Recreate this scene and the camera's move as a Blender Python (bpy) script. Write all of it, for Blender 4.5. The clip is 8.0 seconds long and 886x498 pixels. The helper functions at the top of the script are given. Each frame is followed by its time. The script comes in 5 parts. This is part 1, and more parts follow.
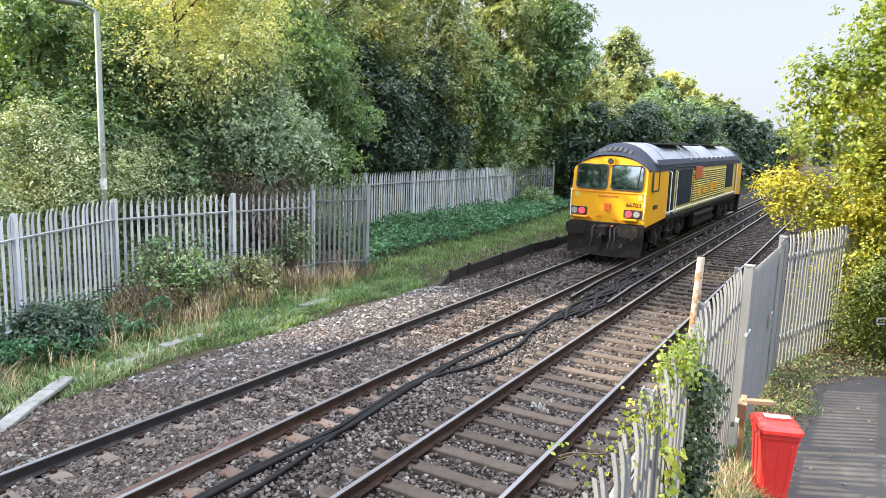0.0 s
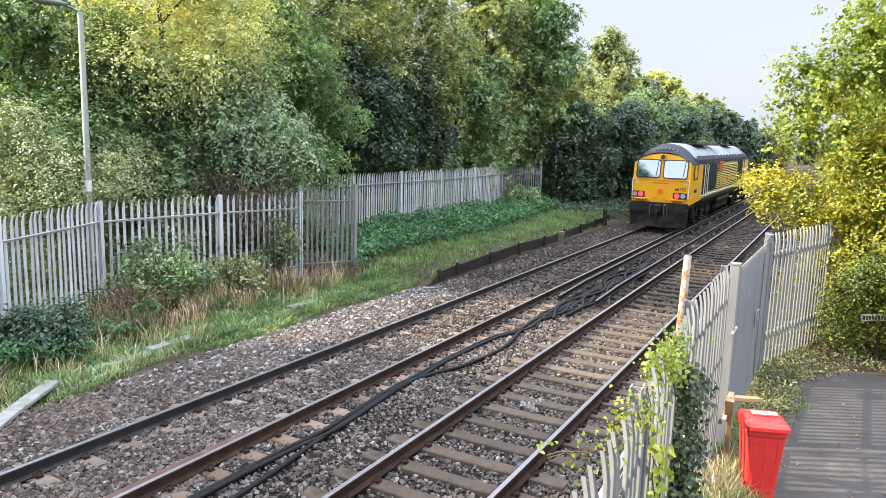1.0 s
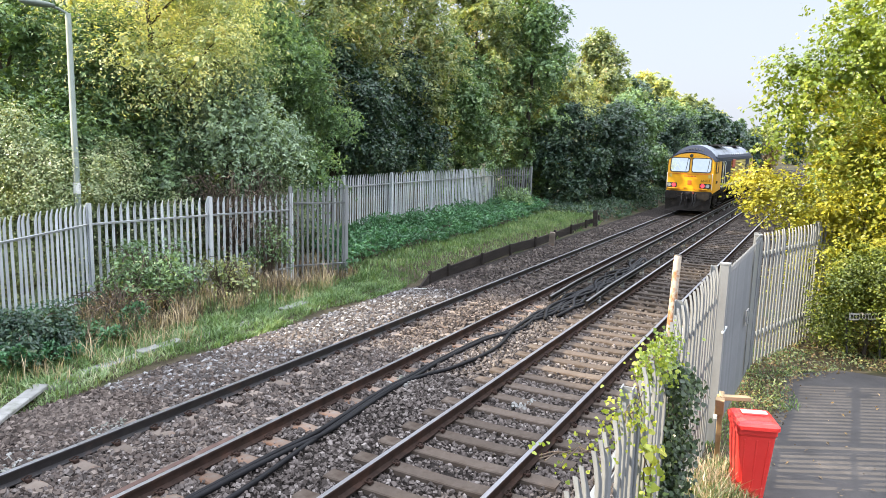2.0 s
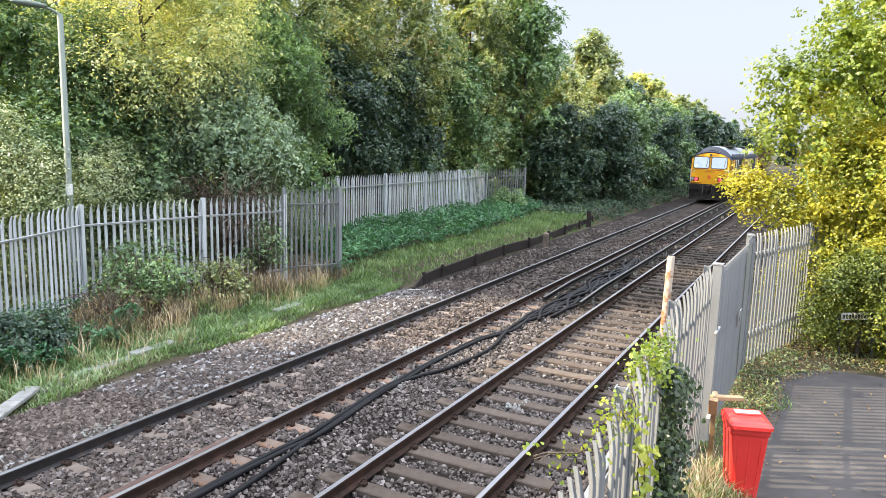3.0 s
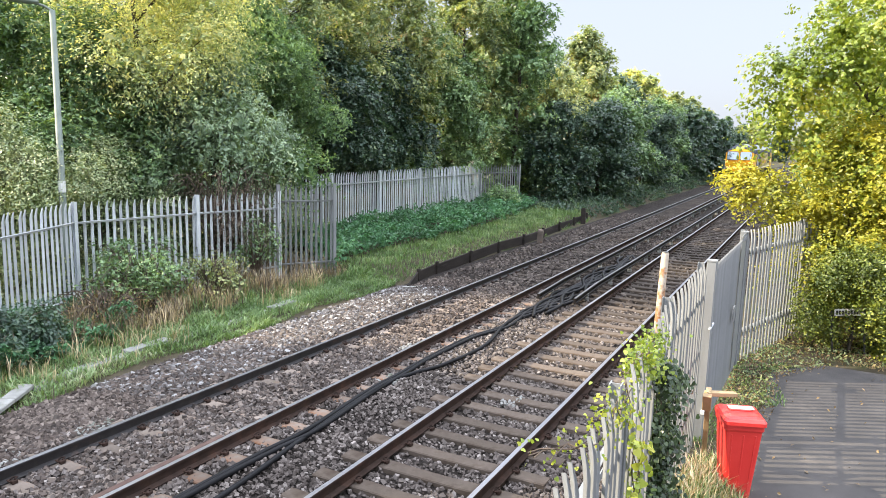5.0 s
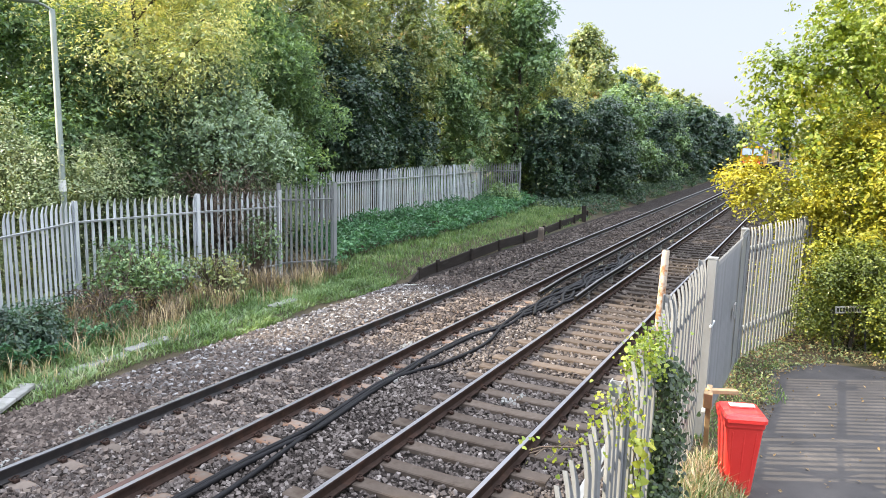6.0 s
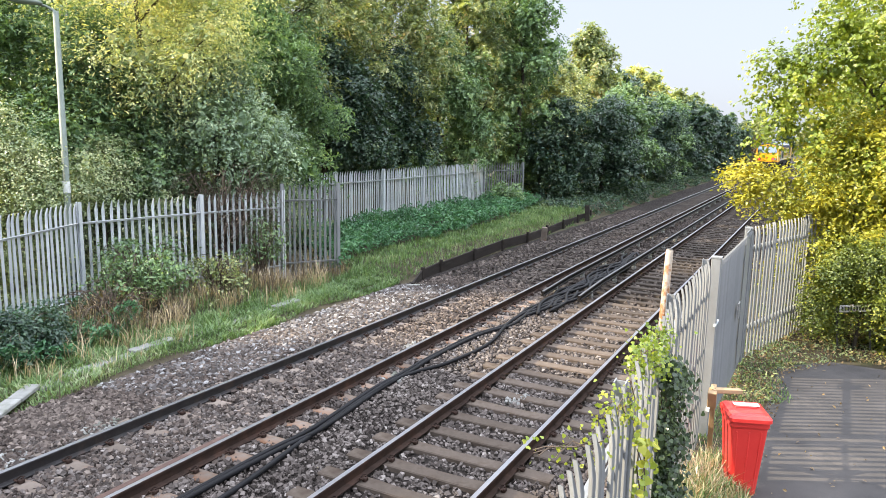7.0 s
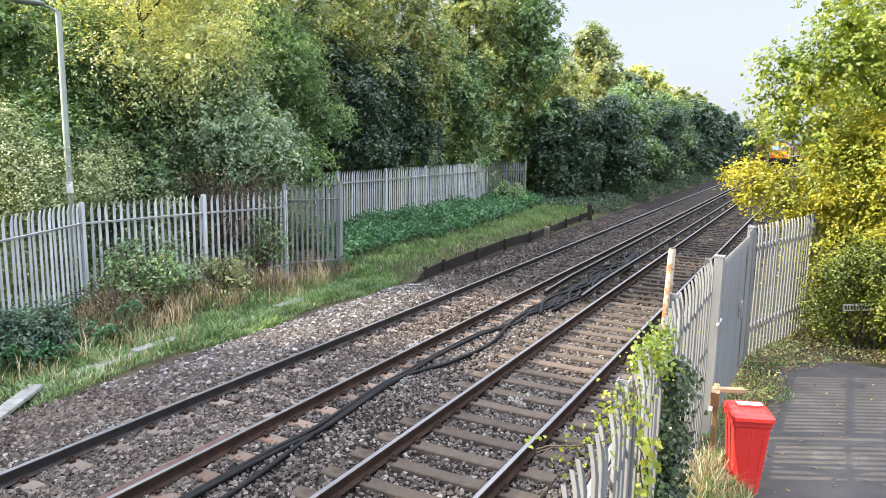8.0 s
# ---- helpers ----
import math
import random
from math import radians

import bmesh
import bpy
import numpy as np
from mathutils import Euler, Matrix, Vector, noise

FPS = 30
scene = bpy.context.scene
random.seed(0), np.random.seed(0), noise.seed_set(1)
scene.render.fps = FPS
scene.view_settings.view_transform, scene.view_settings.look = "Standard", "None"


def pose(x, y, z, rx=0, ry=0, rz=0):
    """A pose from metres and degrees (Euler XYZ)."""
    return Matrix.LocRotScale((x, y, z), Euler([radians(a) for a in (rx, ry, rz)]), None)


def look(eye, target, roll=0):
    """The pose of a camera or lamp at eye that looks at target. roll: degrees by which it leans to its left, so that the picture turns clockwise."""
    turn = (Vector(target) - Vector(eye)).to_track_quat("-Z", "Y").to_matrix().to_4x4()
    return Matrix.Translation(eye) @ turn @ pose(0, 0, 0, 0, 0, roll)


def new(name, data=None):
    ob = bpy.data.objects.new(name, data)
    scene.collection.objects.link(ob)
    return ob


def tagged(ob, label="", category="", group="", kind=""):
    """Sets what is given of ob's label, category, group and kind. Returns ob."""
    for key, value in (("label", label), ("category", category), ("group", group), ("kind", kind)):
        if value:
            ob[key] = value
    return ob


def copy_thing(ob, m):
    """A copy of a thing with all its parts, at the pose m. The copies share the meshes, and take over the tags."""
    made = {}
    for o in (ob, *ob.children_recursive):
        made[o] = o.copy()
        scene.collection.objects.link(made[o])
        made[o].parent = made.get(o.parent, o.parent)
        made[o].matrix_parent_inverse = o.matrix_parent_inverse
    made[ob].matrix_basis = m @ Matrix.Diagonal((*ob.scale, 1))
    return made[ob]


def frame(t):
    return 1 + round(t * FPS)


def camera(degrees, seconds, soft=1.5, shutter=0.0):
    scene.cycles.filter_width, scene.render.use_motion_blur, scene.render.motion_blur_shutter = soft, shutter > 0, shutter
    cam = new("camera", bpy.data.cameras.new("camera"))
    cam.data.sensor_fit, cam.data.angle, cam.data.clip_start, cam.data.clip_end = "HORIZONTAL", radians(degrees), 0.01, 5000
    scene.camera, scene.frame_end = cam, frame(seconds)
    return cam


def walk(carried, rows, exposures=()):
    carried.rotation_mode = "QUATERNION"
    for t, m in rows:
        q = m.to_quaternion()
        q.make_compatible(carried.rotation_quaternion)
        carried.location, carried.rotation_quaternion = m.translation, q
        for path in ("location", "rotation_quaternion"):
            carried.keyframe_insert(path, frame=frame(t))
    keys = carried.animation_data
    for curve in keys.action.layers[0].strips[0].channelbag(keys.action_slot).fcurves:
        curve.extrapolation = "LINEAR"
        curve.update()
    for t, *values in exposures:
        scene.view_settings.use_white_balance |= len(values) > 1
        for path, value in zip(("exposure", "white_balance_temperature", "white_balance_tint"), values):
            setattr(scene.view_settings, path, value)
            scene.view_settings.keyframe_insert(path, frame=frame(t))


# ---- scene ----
# Camera: a person stands on the steps beside the line and turns slightly to the left and back.
EYE = Vector((0.0, 0.0, 3.853))


def aim(yaw, pitch, roll):
    """Pose at the eye: yaw to the left of the track's direction, pitch up, lean to the left, in degrees."""
    a, b = radians(yaw), radians(pitch)
    way = Vector((-math.sin(a) * math.cos(b), math.cos(a) * math.cos(b), math.sin(b)))
    return look(EYE, EYE + way, roll)


EXPO = 1.2
cam = camera(63.92, 8.0, soft=0.5)
walk(cam, [(t, aim(y, p, r)) for t, y, p, r in (
    (0.0, 30.208, -9.05, 1.889), (0.5, 29.648, -9.034, 1.804), (1.0, 29.246, -9.012, 1.643),
    (1.5, 28.85, -8.957, 1.559), (3.0, 28.019, -8.805, 1.50), (3.5, 27.829, -8.808, 1.52),
    (4.0, 27.696, -8.883, 1.528), (4.5, 27.599, -8.956, 1.546), (6.0, 27.623, -9.19, 1.331),
    (6.5, 27.734, -9.193, 1.26), (7.0, 27.892, -9.198, 1.116), (7.5, 28.013, -9.23, 1.045),
    (8.0, 28.088, -9.246, 0.988))], exposures=((0.0, EXPO), (8.0, EXPO)))

# Light: low autumn sun from across the line, through the thin wood; pale hazy sky.
SUN_WAY = Vector((-0.885, -0.466, 0.0)).normalized()
SUN_UP = radians(33)
sun_dir = SUN_WAY * math.cos(SUN_UP) + Vector((0, 0, math.sin(SUN_UP)))
sun = new("sun", bpy.data.lights.new("sun", "SUN"))
sun.data.energy, sun.data.angle, sun.data.color = 5.0, radians(0.55), (1.0, 0.85, 0.62)
sun.matrix_world = look(sun_dir * 60, (0, 0, 0))
world = bpy.data.worlds.new("sky")
scene.world = world
world.use_nodes = True
wn = world.node_tree
wn.nodes.clear()
sky = wn.nodes.new("ShaderNodeTexSky")
sky.sky_type, sky.sun_disc = "NISHITA", False
sky.sun_elevation, sky.sun_rotation = SUN_UP, math.atan2(SUN_WAY.x, SUN_WAY.y)
sky.air_density, sky.dust_density, sky.ozone_density = 1.0, 3.0, 1.0
veil = wn.nodes.new("ShaderNodeMix")
veil.data_type = "RGBA"
veil.inputs[0].default_value = 0.82
back = wn.nodes.new("ShaderNodeBackground")
back.inputs[1].default_value = 0.125
wout = wn.nodes.new("ShaderNodeOutputWorld")
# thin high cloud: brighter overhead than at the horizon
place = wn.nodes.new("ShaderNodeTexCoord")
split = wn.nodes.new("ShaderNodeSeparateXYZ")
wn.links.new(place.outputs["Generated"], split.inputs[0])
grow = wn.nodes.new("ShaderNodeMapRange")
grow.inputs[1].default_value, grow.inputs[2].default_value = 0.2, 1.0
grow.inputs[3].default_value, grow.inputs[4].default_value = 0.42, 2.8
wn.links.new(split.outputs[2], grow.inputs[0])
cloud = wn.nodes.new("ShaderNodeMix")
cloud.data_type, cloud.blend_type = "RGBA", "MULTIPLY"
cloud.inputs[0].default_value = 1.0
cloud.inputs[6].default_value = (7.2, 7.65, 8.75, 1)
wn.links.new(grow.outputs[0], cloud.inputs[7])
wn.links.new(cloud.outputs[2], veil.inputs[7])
wn.links.new(sky.outputs[0], veil.inputs[6])
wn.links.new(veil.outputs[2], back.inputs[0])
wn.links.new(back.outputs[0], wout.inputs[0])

# ---- materials ----


def nodes_of(name):
    m = bpy.data.materials.new(name)
    m.use_nodes = True
    nt = m.node_tree
    return m, nt, nt.nodes["Principled BSDF"]


def ramp(nt, fac, stops):
    r = nt.nodes.new("ShaderNodeValToRGB")
    el = r.color_ramp.elements
    while len(el) < len(stops):
        el.new(0.5)
    for e, (p, c) in zip(el, stops):
        e.position, e.color = p, (*c, 1)
    nt.links.new(fac, r.inputs[0])
    return r.outputs[0]


def noise_of(nt, scale, detail=4, rough=0.55, stretch=None):
    co = nt.nodes.new("ShaderNodeTexCoord")
    n = nt.nodes.new("ShaderNodeTexNoise")
    n.inputs["Scale"].default_value, n.inputs["Detail"].default_value, n.inputs["Roughness"].default_value = scale, detail, rough
    src = co.outputs["Object"]
    if stretch:
        mp = nt.nodes.new("ShaderNodeMapping")
        mp.inputs["Scale"].default_value = stretch
        nt.links.new(src, mp.inputs[0])
        src = mp.outputs[0]
    nt.links.new(src, n.inputs["Vector"])
    return n.outputs[0]


def mix(nt, fac, a, b, how="MIX"):
    n = nt.nodes.new("ShaderNodeMix")
    n.data_type, n.blend_type = "RGBA", how
    for sock, val in ((n.inputs[0], fac), (n.inputs[6], a), (n.inputs[7], b)):
        if isinstance(val, (float, int)):
            sock.default_value = val
        elif isinstance(val, tuple):
            sock.default_value = (*val, 1)
        else:
            nt.links.new(val, sock)
    return n.outputs[2]


def bump(nt, bs, height, strength, dist=0.01):
    b = nt.nodes.new("ShaderNodeBump")
    b.inputs["Strength"].default_value, b.inputs["Distance"].default_value = strength, dist
    nt.links.new(height, b.inputs["Height"])
    nt.links.new(b.outputs[0], bs.inputs["Normal"])


def surface(name, dark, light, scale=6.0, fine=60.0, rough=0.7, metal=0.0, relief=0.3, dist=0.004, stain=None, stain_scale=1.5, stain_at=(0.55, 0.7), stretch=None, vary=0.0, coat=0.0, fine_amount=0.35):
    """Two scales of colour variation, stains with a shape of their own, fine relief."""
    m, nt, bs = nodes_of(name)
    c = ramp(nt, noise_of(nt, scale, 5, 0.6, stretch), ((0.3, dark), (0.7, light)))
    f = noise_of(nt, fine, 3, 0.6)
    c = mix(nt, fine_amount, c, mix(nt, f, dark, light))
    if stain:
        s = ramp(nt, noise_of(nt, stain_scale, 6, 0.65, stretch), ((stain_at[0], (0, 0, 0)), (stain_at[1], (1, 1, 1))))
        c = mix(nt, s, c, stain)
    if vary:
        info = nt.nodes.new("ShaderNodeObjectInfo")
        h = nt.nodes.new("ShaderNodeHueSaturation")
        mr = nt.nodes.new("ShaderNodeMapRange")
        mr.inputs[3].default_value, mr.inputs[4].default_value = 1 - vary, 1 + vary
        nt.links.new(info.outputs["Random"], mr.inputs[0])
        nt.links.new(mr.outputs[0], h.inputs["Value"])
        nt.links.new(c, h.inputs["Color"])
        c = h.outputs[0]
    nt.links.new(c, bs.inputs["Base Color"])
    bs.inputs["Roughness"].default_value, bs.inputs["Metallic"].default_value = rough, metal
    bs.inputs["Coat Weight"].default_value = coat
    if relief:
        bump(nt, bs, f, relief, dist)
    return m


def leafy(name, stops, through_light=0.35, rough=0.36, gloss=0.5):
    """Leaves: each leaf takes its own colour; light comes through the blade."""
    m, nt, bs = nodes_of(name)
    g = nt.nodes.new("ShaderNodeNewGeometry")
    big = noise_of(nt, 0.8, 3)
    add = nt.nodes.new("ShaderNodeMath")
    add.operation = "MULTIPLY_ADD"
    add.inputs[1].default_value = 0.55
    sub = nt.nodes.new("ShaderNodeMath")
    sub.operation = "MULTIPLY_ADD"
    sub.inputs[1].default_value, sub.inputs[2].default_value = 1.5, -0.53
    nt.links.new(big, sub.inputs[0])
    nt.links.new(g.outputs["Random Per Island"], add.inputs[0])
    nt.links.new(sub.outputs[0], add.inputs[2])
    c = ramp(nt, add.outputs[0], stops)
    nt.links.new(c, bs.inputs["Base Color"])
    bs.inputs["Roughness"].default_value = rough
    bs.inputs["Specular IOR Level"].default_value = gloss
    tr = nt.nodes.new("ShaderNodeBsdfTranslucent")
    warm = mix(nt, 1.0, c, (1.5, 1.45, 0.55), "MULTIPLY")
    nt.links.new(warm, tr.inputs[0])
    ms = nt.nodes.new("ShaderNodeMixShader")
    ms.inputs[0].default_value = 0.7 * through_light
    out = nt.nodes["Material Output"]
    nt.links.new(bs.outputs[0], ms.inputs[1])
    nt.links.new(tr.outputs[0], ms.inputs[2])
    nt.links.new(ms.outputs[0], out.inputs[0])
    return m


def island_stone(name, stops, rough=0.85):
    m, nt, bs = nodes_of(name)
    g = nt.nodes.new("ShaderNodeNewGeometry")
    c = ramp(nt, g.outputs["Random Per Island"], stops)
    c = mix(nt, 0.3, c, ramp(nt, noise_of(nt, 0.7, 4), ((0.35, (0.06, 0.048, 0.042)), (0.7, (0.2, 0.17, 0.15)))))
    nt.links.new(c, bs.inputs["Base Color"])
    bs.inputs["Roughness"].default_value = rough
    return m


M = {}
# One steel in two tones for shade and sun: lightened here, darkened for the lane.
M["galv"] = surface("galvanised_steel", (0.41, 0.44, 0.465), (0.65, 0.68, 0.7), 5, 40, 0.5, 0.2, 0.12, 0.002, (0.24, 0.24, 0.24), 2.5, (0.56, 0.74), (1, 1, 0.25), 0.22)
M["galv_darker"] = surface("darker_galvanised_steel", (0.19, 0.2, 0.207), (0.3, 0.31, 0.315), 4, 40, 0.55, 0.3, 0.1, 0.002, (0.15, 0.14, 0.13), 2.2, (0.58, 0.8), (1, 1, 0.25), 0.1)
M["rail_side"] = surface("rusty_rail_steel", (0.018, 0.012, 0.01), (0.05, 0.031, 0.024), 8, 80, 0.85, 0.1, 0.3, 0.003, (0.07, 0.037, 0.026), 3, (0.5, 0.75))
M["rail_top"] = surface("polished_rail_head", (0.2, 0.2, 0.215), (0.33, 0.33, 0.35), 3, 60, 0.42, 0.9, 0.03, 0.001, (0.14, 0.12, 0.115), 5, (0.55, 0.78), (1, 0.1, 1))
M["rail_black"] = surface("black_rail_steel", (0.014, 0.013, 0.014), (0.04, 0.036, 0.036), 8, 80, 0.5, 0.3, 0.3, 0.003, (0.07, 0.045, 0.035), 3, (0.55, 0.78))
M["cond_top"] = surface("dull_contact_surface", (0.1, 0.1, 0.105), (0.2, 0.2, 0.21), 3, 60, 0.4, 0.8, 0.03, 0.001)
M["cond_rail"] = surface("dark_conductor_rail", (0.009, 0.008, 0.008), (0.026, 0.022, 0.02), 6, 60, 0.6, 0.3, 0.2, 0.003)
M["rust_flat"] = surface("brown_rusted_steel", (0.055, 0.03, 0.024), (0.115, 0.066, 0.05), 5, 60, 0.8, 0.1, 0.25, 0.003, (0.16, 0.12, 0.1), 3)
M["sleeper"] = surface("stained_concrete_sleeper", (0.065, 0.05, 0.04), (0.13, 0.106, 0.087), 4, 70, 0.9, 0, 0.4, 0.004, (0.05, 0.034, 0.024), 2.2, (0.5, 0.72), None, 0.25)
M["sleeper_old"] = surface("buried_brown_sleeper", (0.1, 0.08, 0.065), (0.21, 0.175, 0.15), 4, 70, 0.9, 0, 0.4, 0.004, (0.16, 0.085, 0.05), 1.6, (0.52, 0.7), None, 0.3)
# Near-black bed: shade between stones and further along is put into its colour.
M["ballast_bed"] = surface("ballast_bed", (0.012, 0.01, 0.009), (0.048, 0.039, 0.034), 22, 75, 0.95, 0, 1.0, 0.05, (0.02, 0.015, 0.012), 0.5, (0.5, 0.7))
M["stone"] = island_stone("ballast_stone", ((0.0, (0.0207, 0.0173, 0.0159)), (0.3, (0.0629, 0.0532, 0.0485)), (0.65, (0.122, 0.104, 0.0969)), (0.9, (0.192, 0.169, 0.158)), (0.99, (0.333, 0.302, 0.282))))
M["stone_dark"] = island_stone("sooty_ballast_stone", ((0.0, (0.0192, 0.0141, 0.0121)), (0.35, (0.0584, 0.0439, 0.0377)), (0.75, (0.118, 0.0922, 0.0776)), (0.97, (0.233, 0.194, 0.168))))
# Darker tone for the stones and sleepers further along the line.
M["stone_distant"] = island_stone("dark_distant_ballast_stone", ((0.0, (0.013, 0.01, 0.009)), (0.35, (0.036, 0.028, 0.025)), (0.75, (0.07, 0.056, 0.049)), (0.97, (0.14, 0.12, 0.105))))
M["sleeper_distant"] = surface("dark_distant_sleeper", (0.032, 0.025, 0.02), (0.066, 0.053, 0.044), 4, 70, 0.9, 0, 0.4, 0.004, (0.026, 0.019, 0.014), 2.2, (0.5, 0.72), None, 0.3)
M["stone_pale"] = island_stone("pale_ballast_stone", ((0.0, (0.0248, 0.0221, 0.0216)), (0.4, (0.0871, 0.0793, 0.0754)), (0.8, (0.199, 0.19, 0.189)), (0.97, (0.455, 0.46, 0.462))))
M["earth"] = surface("dark_leafy_earth", (0.035, 0.03, 0.02), (0.09, 0.075, 0.048), 3, 30, 0.95, 0, 0.8, 0.03, (0.03, 0.05, 0.015), 0.9, (0.5, 0.65))
M["asphalt"] = surface("worn_asphalt", (0.043, 0.041, 0.041), (0.09, 0.083, 0.079), 1.6, 130, 0.9, 0, 0.6, 0.005, (0.15, 0.13, 0.11), 0.8, (0.58, 0.78))
M["concrete"] = surface("weathered_concrete", (0.16, 0.16, 0.15), (0.3, 0.3, 0.285), 5, 60, 0.9, 0, 0.35, 0.004, (0.09, 0.1, 0.065), 2, (0.55, 0.72), None, 0.12)
M["tar_wood"] = surface("tarred_timber", (0.014, 0.012, 0.011), (0.045, 0.037, 0.032), 5, 50, 0.85, 0, 0.5, 0.006, (0.08, 0.07, 0.06), 3, (0.6, 0.75), (1, 0.15, 1))
M["cable"] = surface("black_cable_rubber", (0.004, 0.004, 0.005), (0.011, 0.011, 0.013), 4, 60, 0.6, 0, 0.15, 0.002)
M["red_plastic"] = surface("faded_red_plastic", (0.62, 0.026, 0.022), (0.72, 0.05, 0.042), 3, 60, 0.42, 0, 0.06, 0.001, (0.66, 0.1, 0.08), 2)
M["sticker"] = surface("blotched_white", (0.6, 0.56, 0.54), (0.78, 0.76, 0.74), 8, 60, 0.7, 0, 0.1, 0.001, (0.55, 0.2, 0.17), 6, (0.55, 0.65))
M["raw_wood"] = surface("raw_timber", (0.3, 0.2, 0.1), (0.46, 0.33, 0.19), 6, 60, 0.8, 0, 0.3, 0.003, (0.22, 0.15, 0.08), 3, (0.55, 0.7), (1, 1, 0.15))
M["post"] = surface("flaking_painted_post", (0.4, 0.33, 0.25), (0.62, 0.55, 0.47), 3, 40, 0.8, 0, 0.4, 0.004, (0.34, 0.16, 0.07), 3, (0.48, 0.56))
M["lamp_pole"] = surface("grey_green_pole", (0.12, 0.15, 0.125), (0.19, 0.225, 0.195), 3, 40, 0.6, 0.1, 0.1, 0.002)
M["bark"] = surface("bark", (0.035, 0.028, 0.022), (0.1, 0.085, 0.068), 5, 40, 0.95, 0, 0.7, 0.02, None, 1, (0.5, 0.6), (1, 1, 0.3))
M["twig"] = surface("dry_twig", (0.055, 0.04, 0.03), (0.13, 0.097, 0.07), 6, 40, 0.9, 0, 0.3, 0.003)
M["leaf_dark"] = leafy("leaf_dark_green", ((0.0, (0.0529, 0.101, 0.0513)), (0.5, (0.148, 0.242, 0.118)), (0.85, (0.286, 0.408, 0.185)), (1.0, (0.444, 0.532, 0.237))), 0.4)
M["leaf_blue"] = leafy("leaf_grey_green", ((0.0, (0.0825, 0.127, 0.0825)), (0.45, (0.209, 0.297, 0.193)), (0.8, (0.363, 0.462, 0.308)), (1.0, (0.594, 0.66, 0.462))), 0.4, 0.34, 0.5)
M["leaf_yellow"] = leafy("leaf_yellow_green", ((0.0, (0.172, 0.22, 0.139)), (0.4, (0.369, 0.441, 0.23)), (0.75, (0.714, 0.661, 0.322)), (1.0, (0.795, 0.803, 0.369))), 0.48)
M["leaf_olive"] = leafy("leaf_olive", ((0.0, (0.09, 0.124, 0.0728)), (0.45, (0.211, 0.272, 0.134)), (0.75, (0.386, 0.41, 0.183)), (0.92, (0.54, 0.459, 0.243)), (1.0, (0.579, 0.372, 0.243))), 0.48)
M["leaf_ivy"] = leafy("leaf_ivy", ((0.0, (0.0657, 0.0928, 0.0493)), (0.45, (0.208, 0.274, 0.137)), (0.8, (0.395, 0.438, 0.251)), (1.0, (0.679, 0.657, 0.438))), 0.25, 0.3, 0.5)
M["leaf_gold"] = leafy("leaf_golden", ((0.0, (0.129, 0.156, 0.0285)), (0.4, (0.268, 0.29, 0.0401)), (0.75, (0.478, 0.427, 0.0498)), (1.0, (0.554, 0.485, 0.0572))), 0.45)
M["leaf_lime"] = leafy("leaf_lime", ((0.0, (0.084, 0.133, 0.0216)), (0.5, (0.208, 0.278, 0.036)), (0.85, (0.378, 0.389, 0.0506)), (1.0, (0.547, 0.462, 0.0578))), 0.42)
M["nettle"] = leafy("leaf_nettle", ((0.0, (0.0312, 0.0896, 0.0417)), (0.5, (0.0669, 0.18, 0.0835)), (0.9, (0.125, 0.275, 0.125)), (1.0, (0.179, 0.338, 0.167))), 0.3)
M["grass"] = leafy("grass_blade", ((0.0, (0.0634, 0.109, 0.0412)), (0.5, (0.133, 0.226, 0.0781)), (0.8, (0.225, 0.309, 0.139)), (1.0, (0.367, 0.385, 0.248))), 0.35)
M["straw"] = leafy("dry_grass_blade", ((0.0, (0.227, 0.17, 0.0972)), (0.5, (0.421, 0.324, 0.194)), (0.9, (0.648, 0.535, 0.356)), (1.0, (0.81, 0.697, 0.486))), 0.25)
M["dead"] = leafy("dead_stalk", ((0.0, (0.05, 0.035, 0.024)), (0.5, (0.11, 0.08, 0.055)), (1.0, (0.22, 0.16, 0.11))), 0.15)
M["ivy_dark"] = leafy("leaf_glossy_ivy", ((0.0, (0.014, 0.028, 0.0126)), (0.5, (0.0315, 0.056, 0.021)), (0.85, (0.07, 0.105, 0.035)), (1.0, (0.14, 0.168, 0.056))), 0.2, 0.35, 0.5)
# Darker copy of the leaf green: shade on far trees put into colour.
M["leaf_shaded"] = leafy("leaf_shaded_green", ((0.0, (0.0225, 0.0464, 0.0348)), (0.5, (0.0489, 0.0927, 0.0643)), (0.85, (0.0978, 0.156, 0.0918)), (1.0, (0.18, 0.23, 0.12))), 0.4)
M["leaf_bush"] = leafy("leaf_bush", ((0.0, (0.045, 0.0653, 0.0156)), (0.45, (0.12, 0.16, 0.0286)), (0.8, (0.3, 0.319, 0.0455)), (1.0, (0.54, 0.464, 0.065))), 0.35)
M["leaf_rust"] = leafy("leaf_rust", ((0.0, (0.09, 0.06, 0.035)), (0.5, (0.19, 0.13, 0.065)), (1.0, (0.32, 0.22, 0.1))), 0.3)

for key in ("ballast_bed", "earth", "cable", "asphalt", "sleeper", "sleeper_old", "rail_side", "cond_rail", "tar_wood", "bark"):
    M[key].node_tree.nodes["Principled BSDF"].inputs["Specular IOR Level"].default_value = 0.18
for key in ("stone", "stone_dark", "stone_pale", "stone_distant", "sleeper_distant"):
    M[key].node_tree.nodes["Principled BSDF"].inputs["Specular IOR Level"].default_value = 0.25

# ---- mesh helpers ----


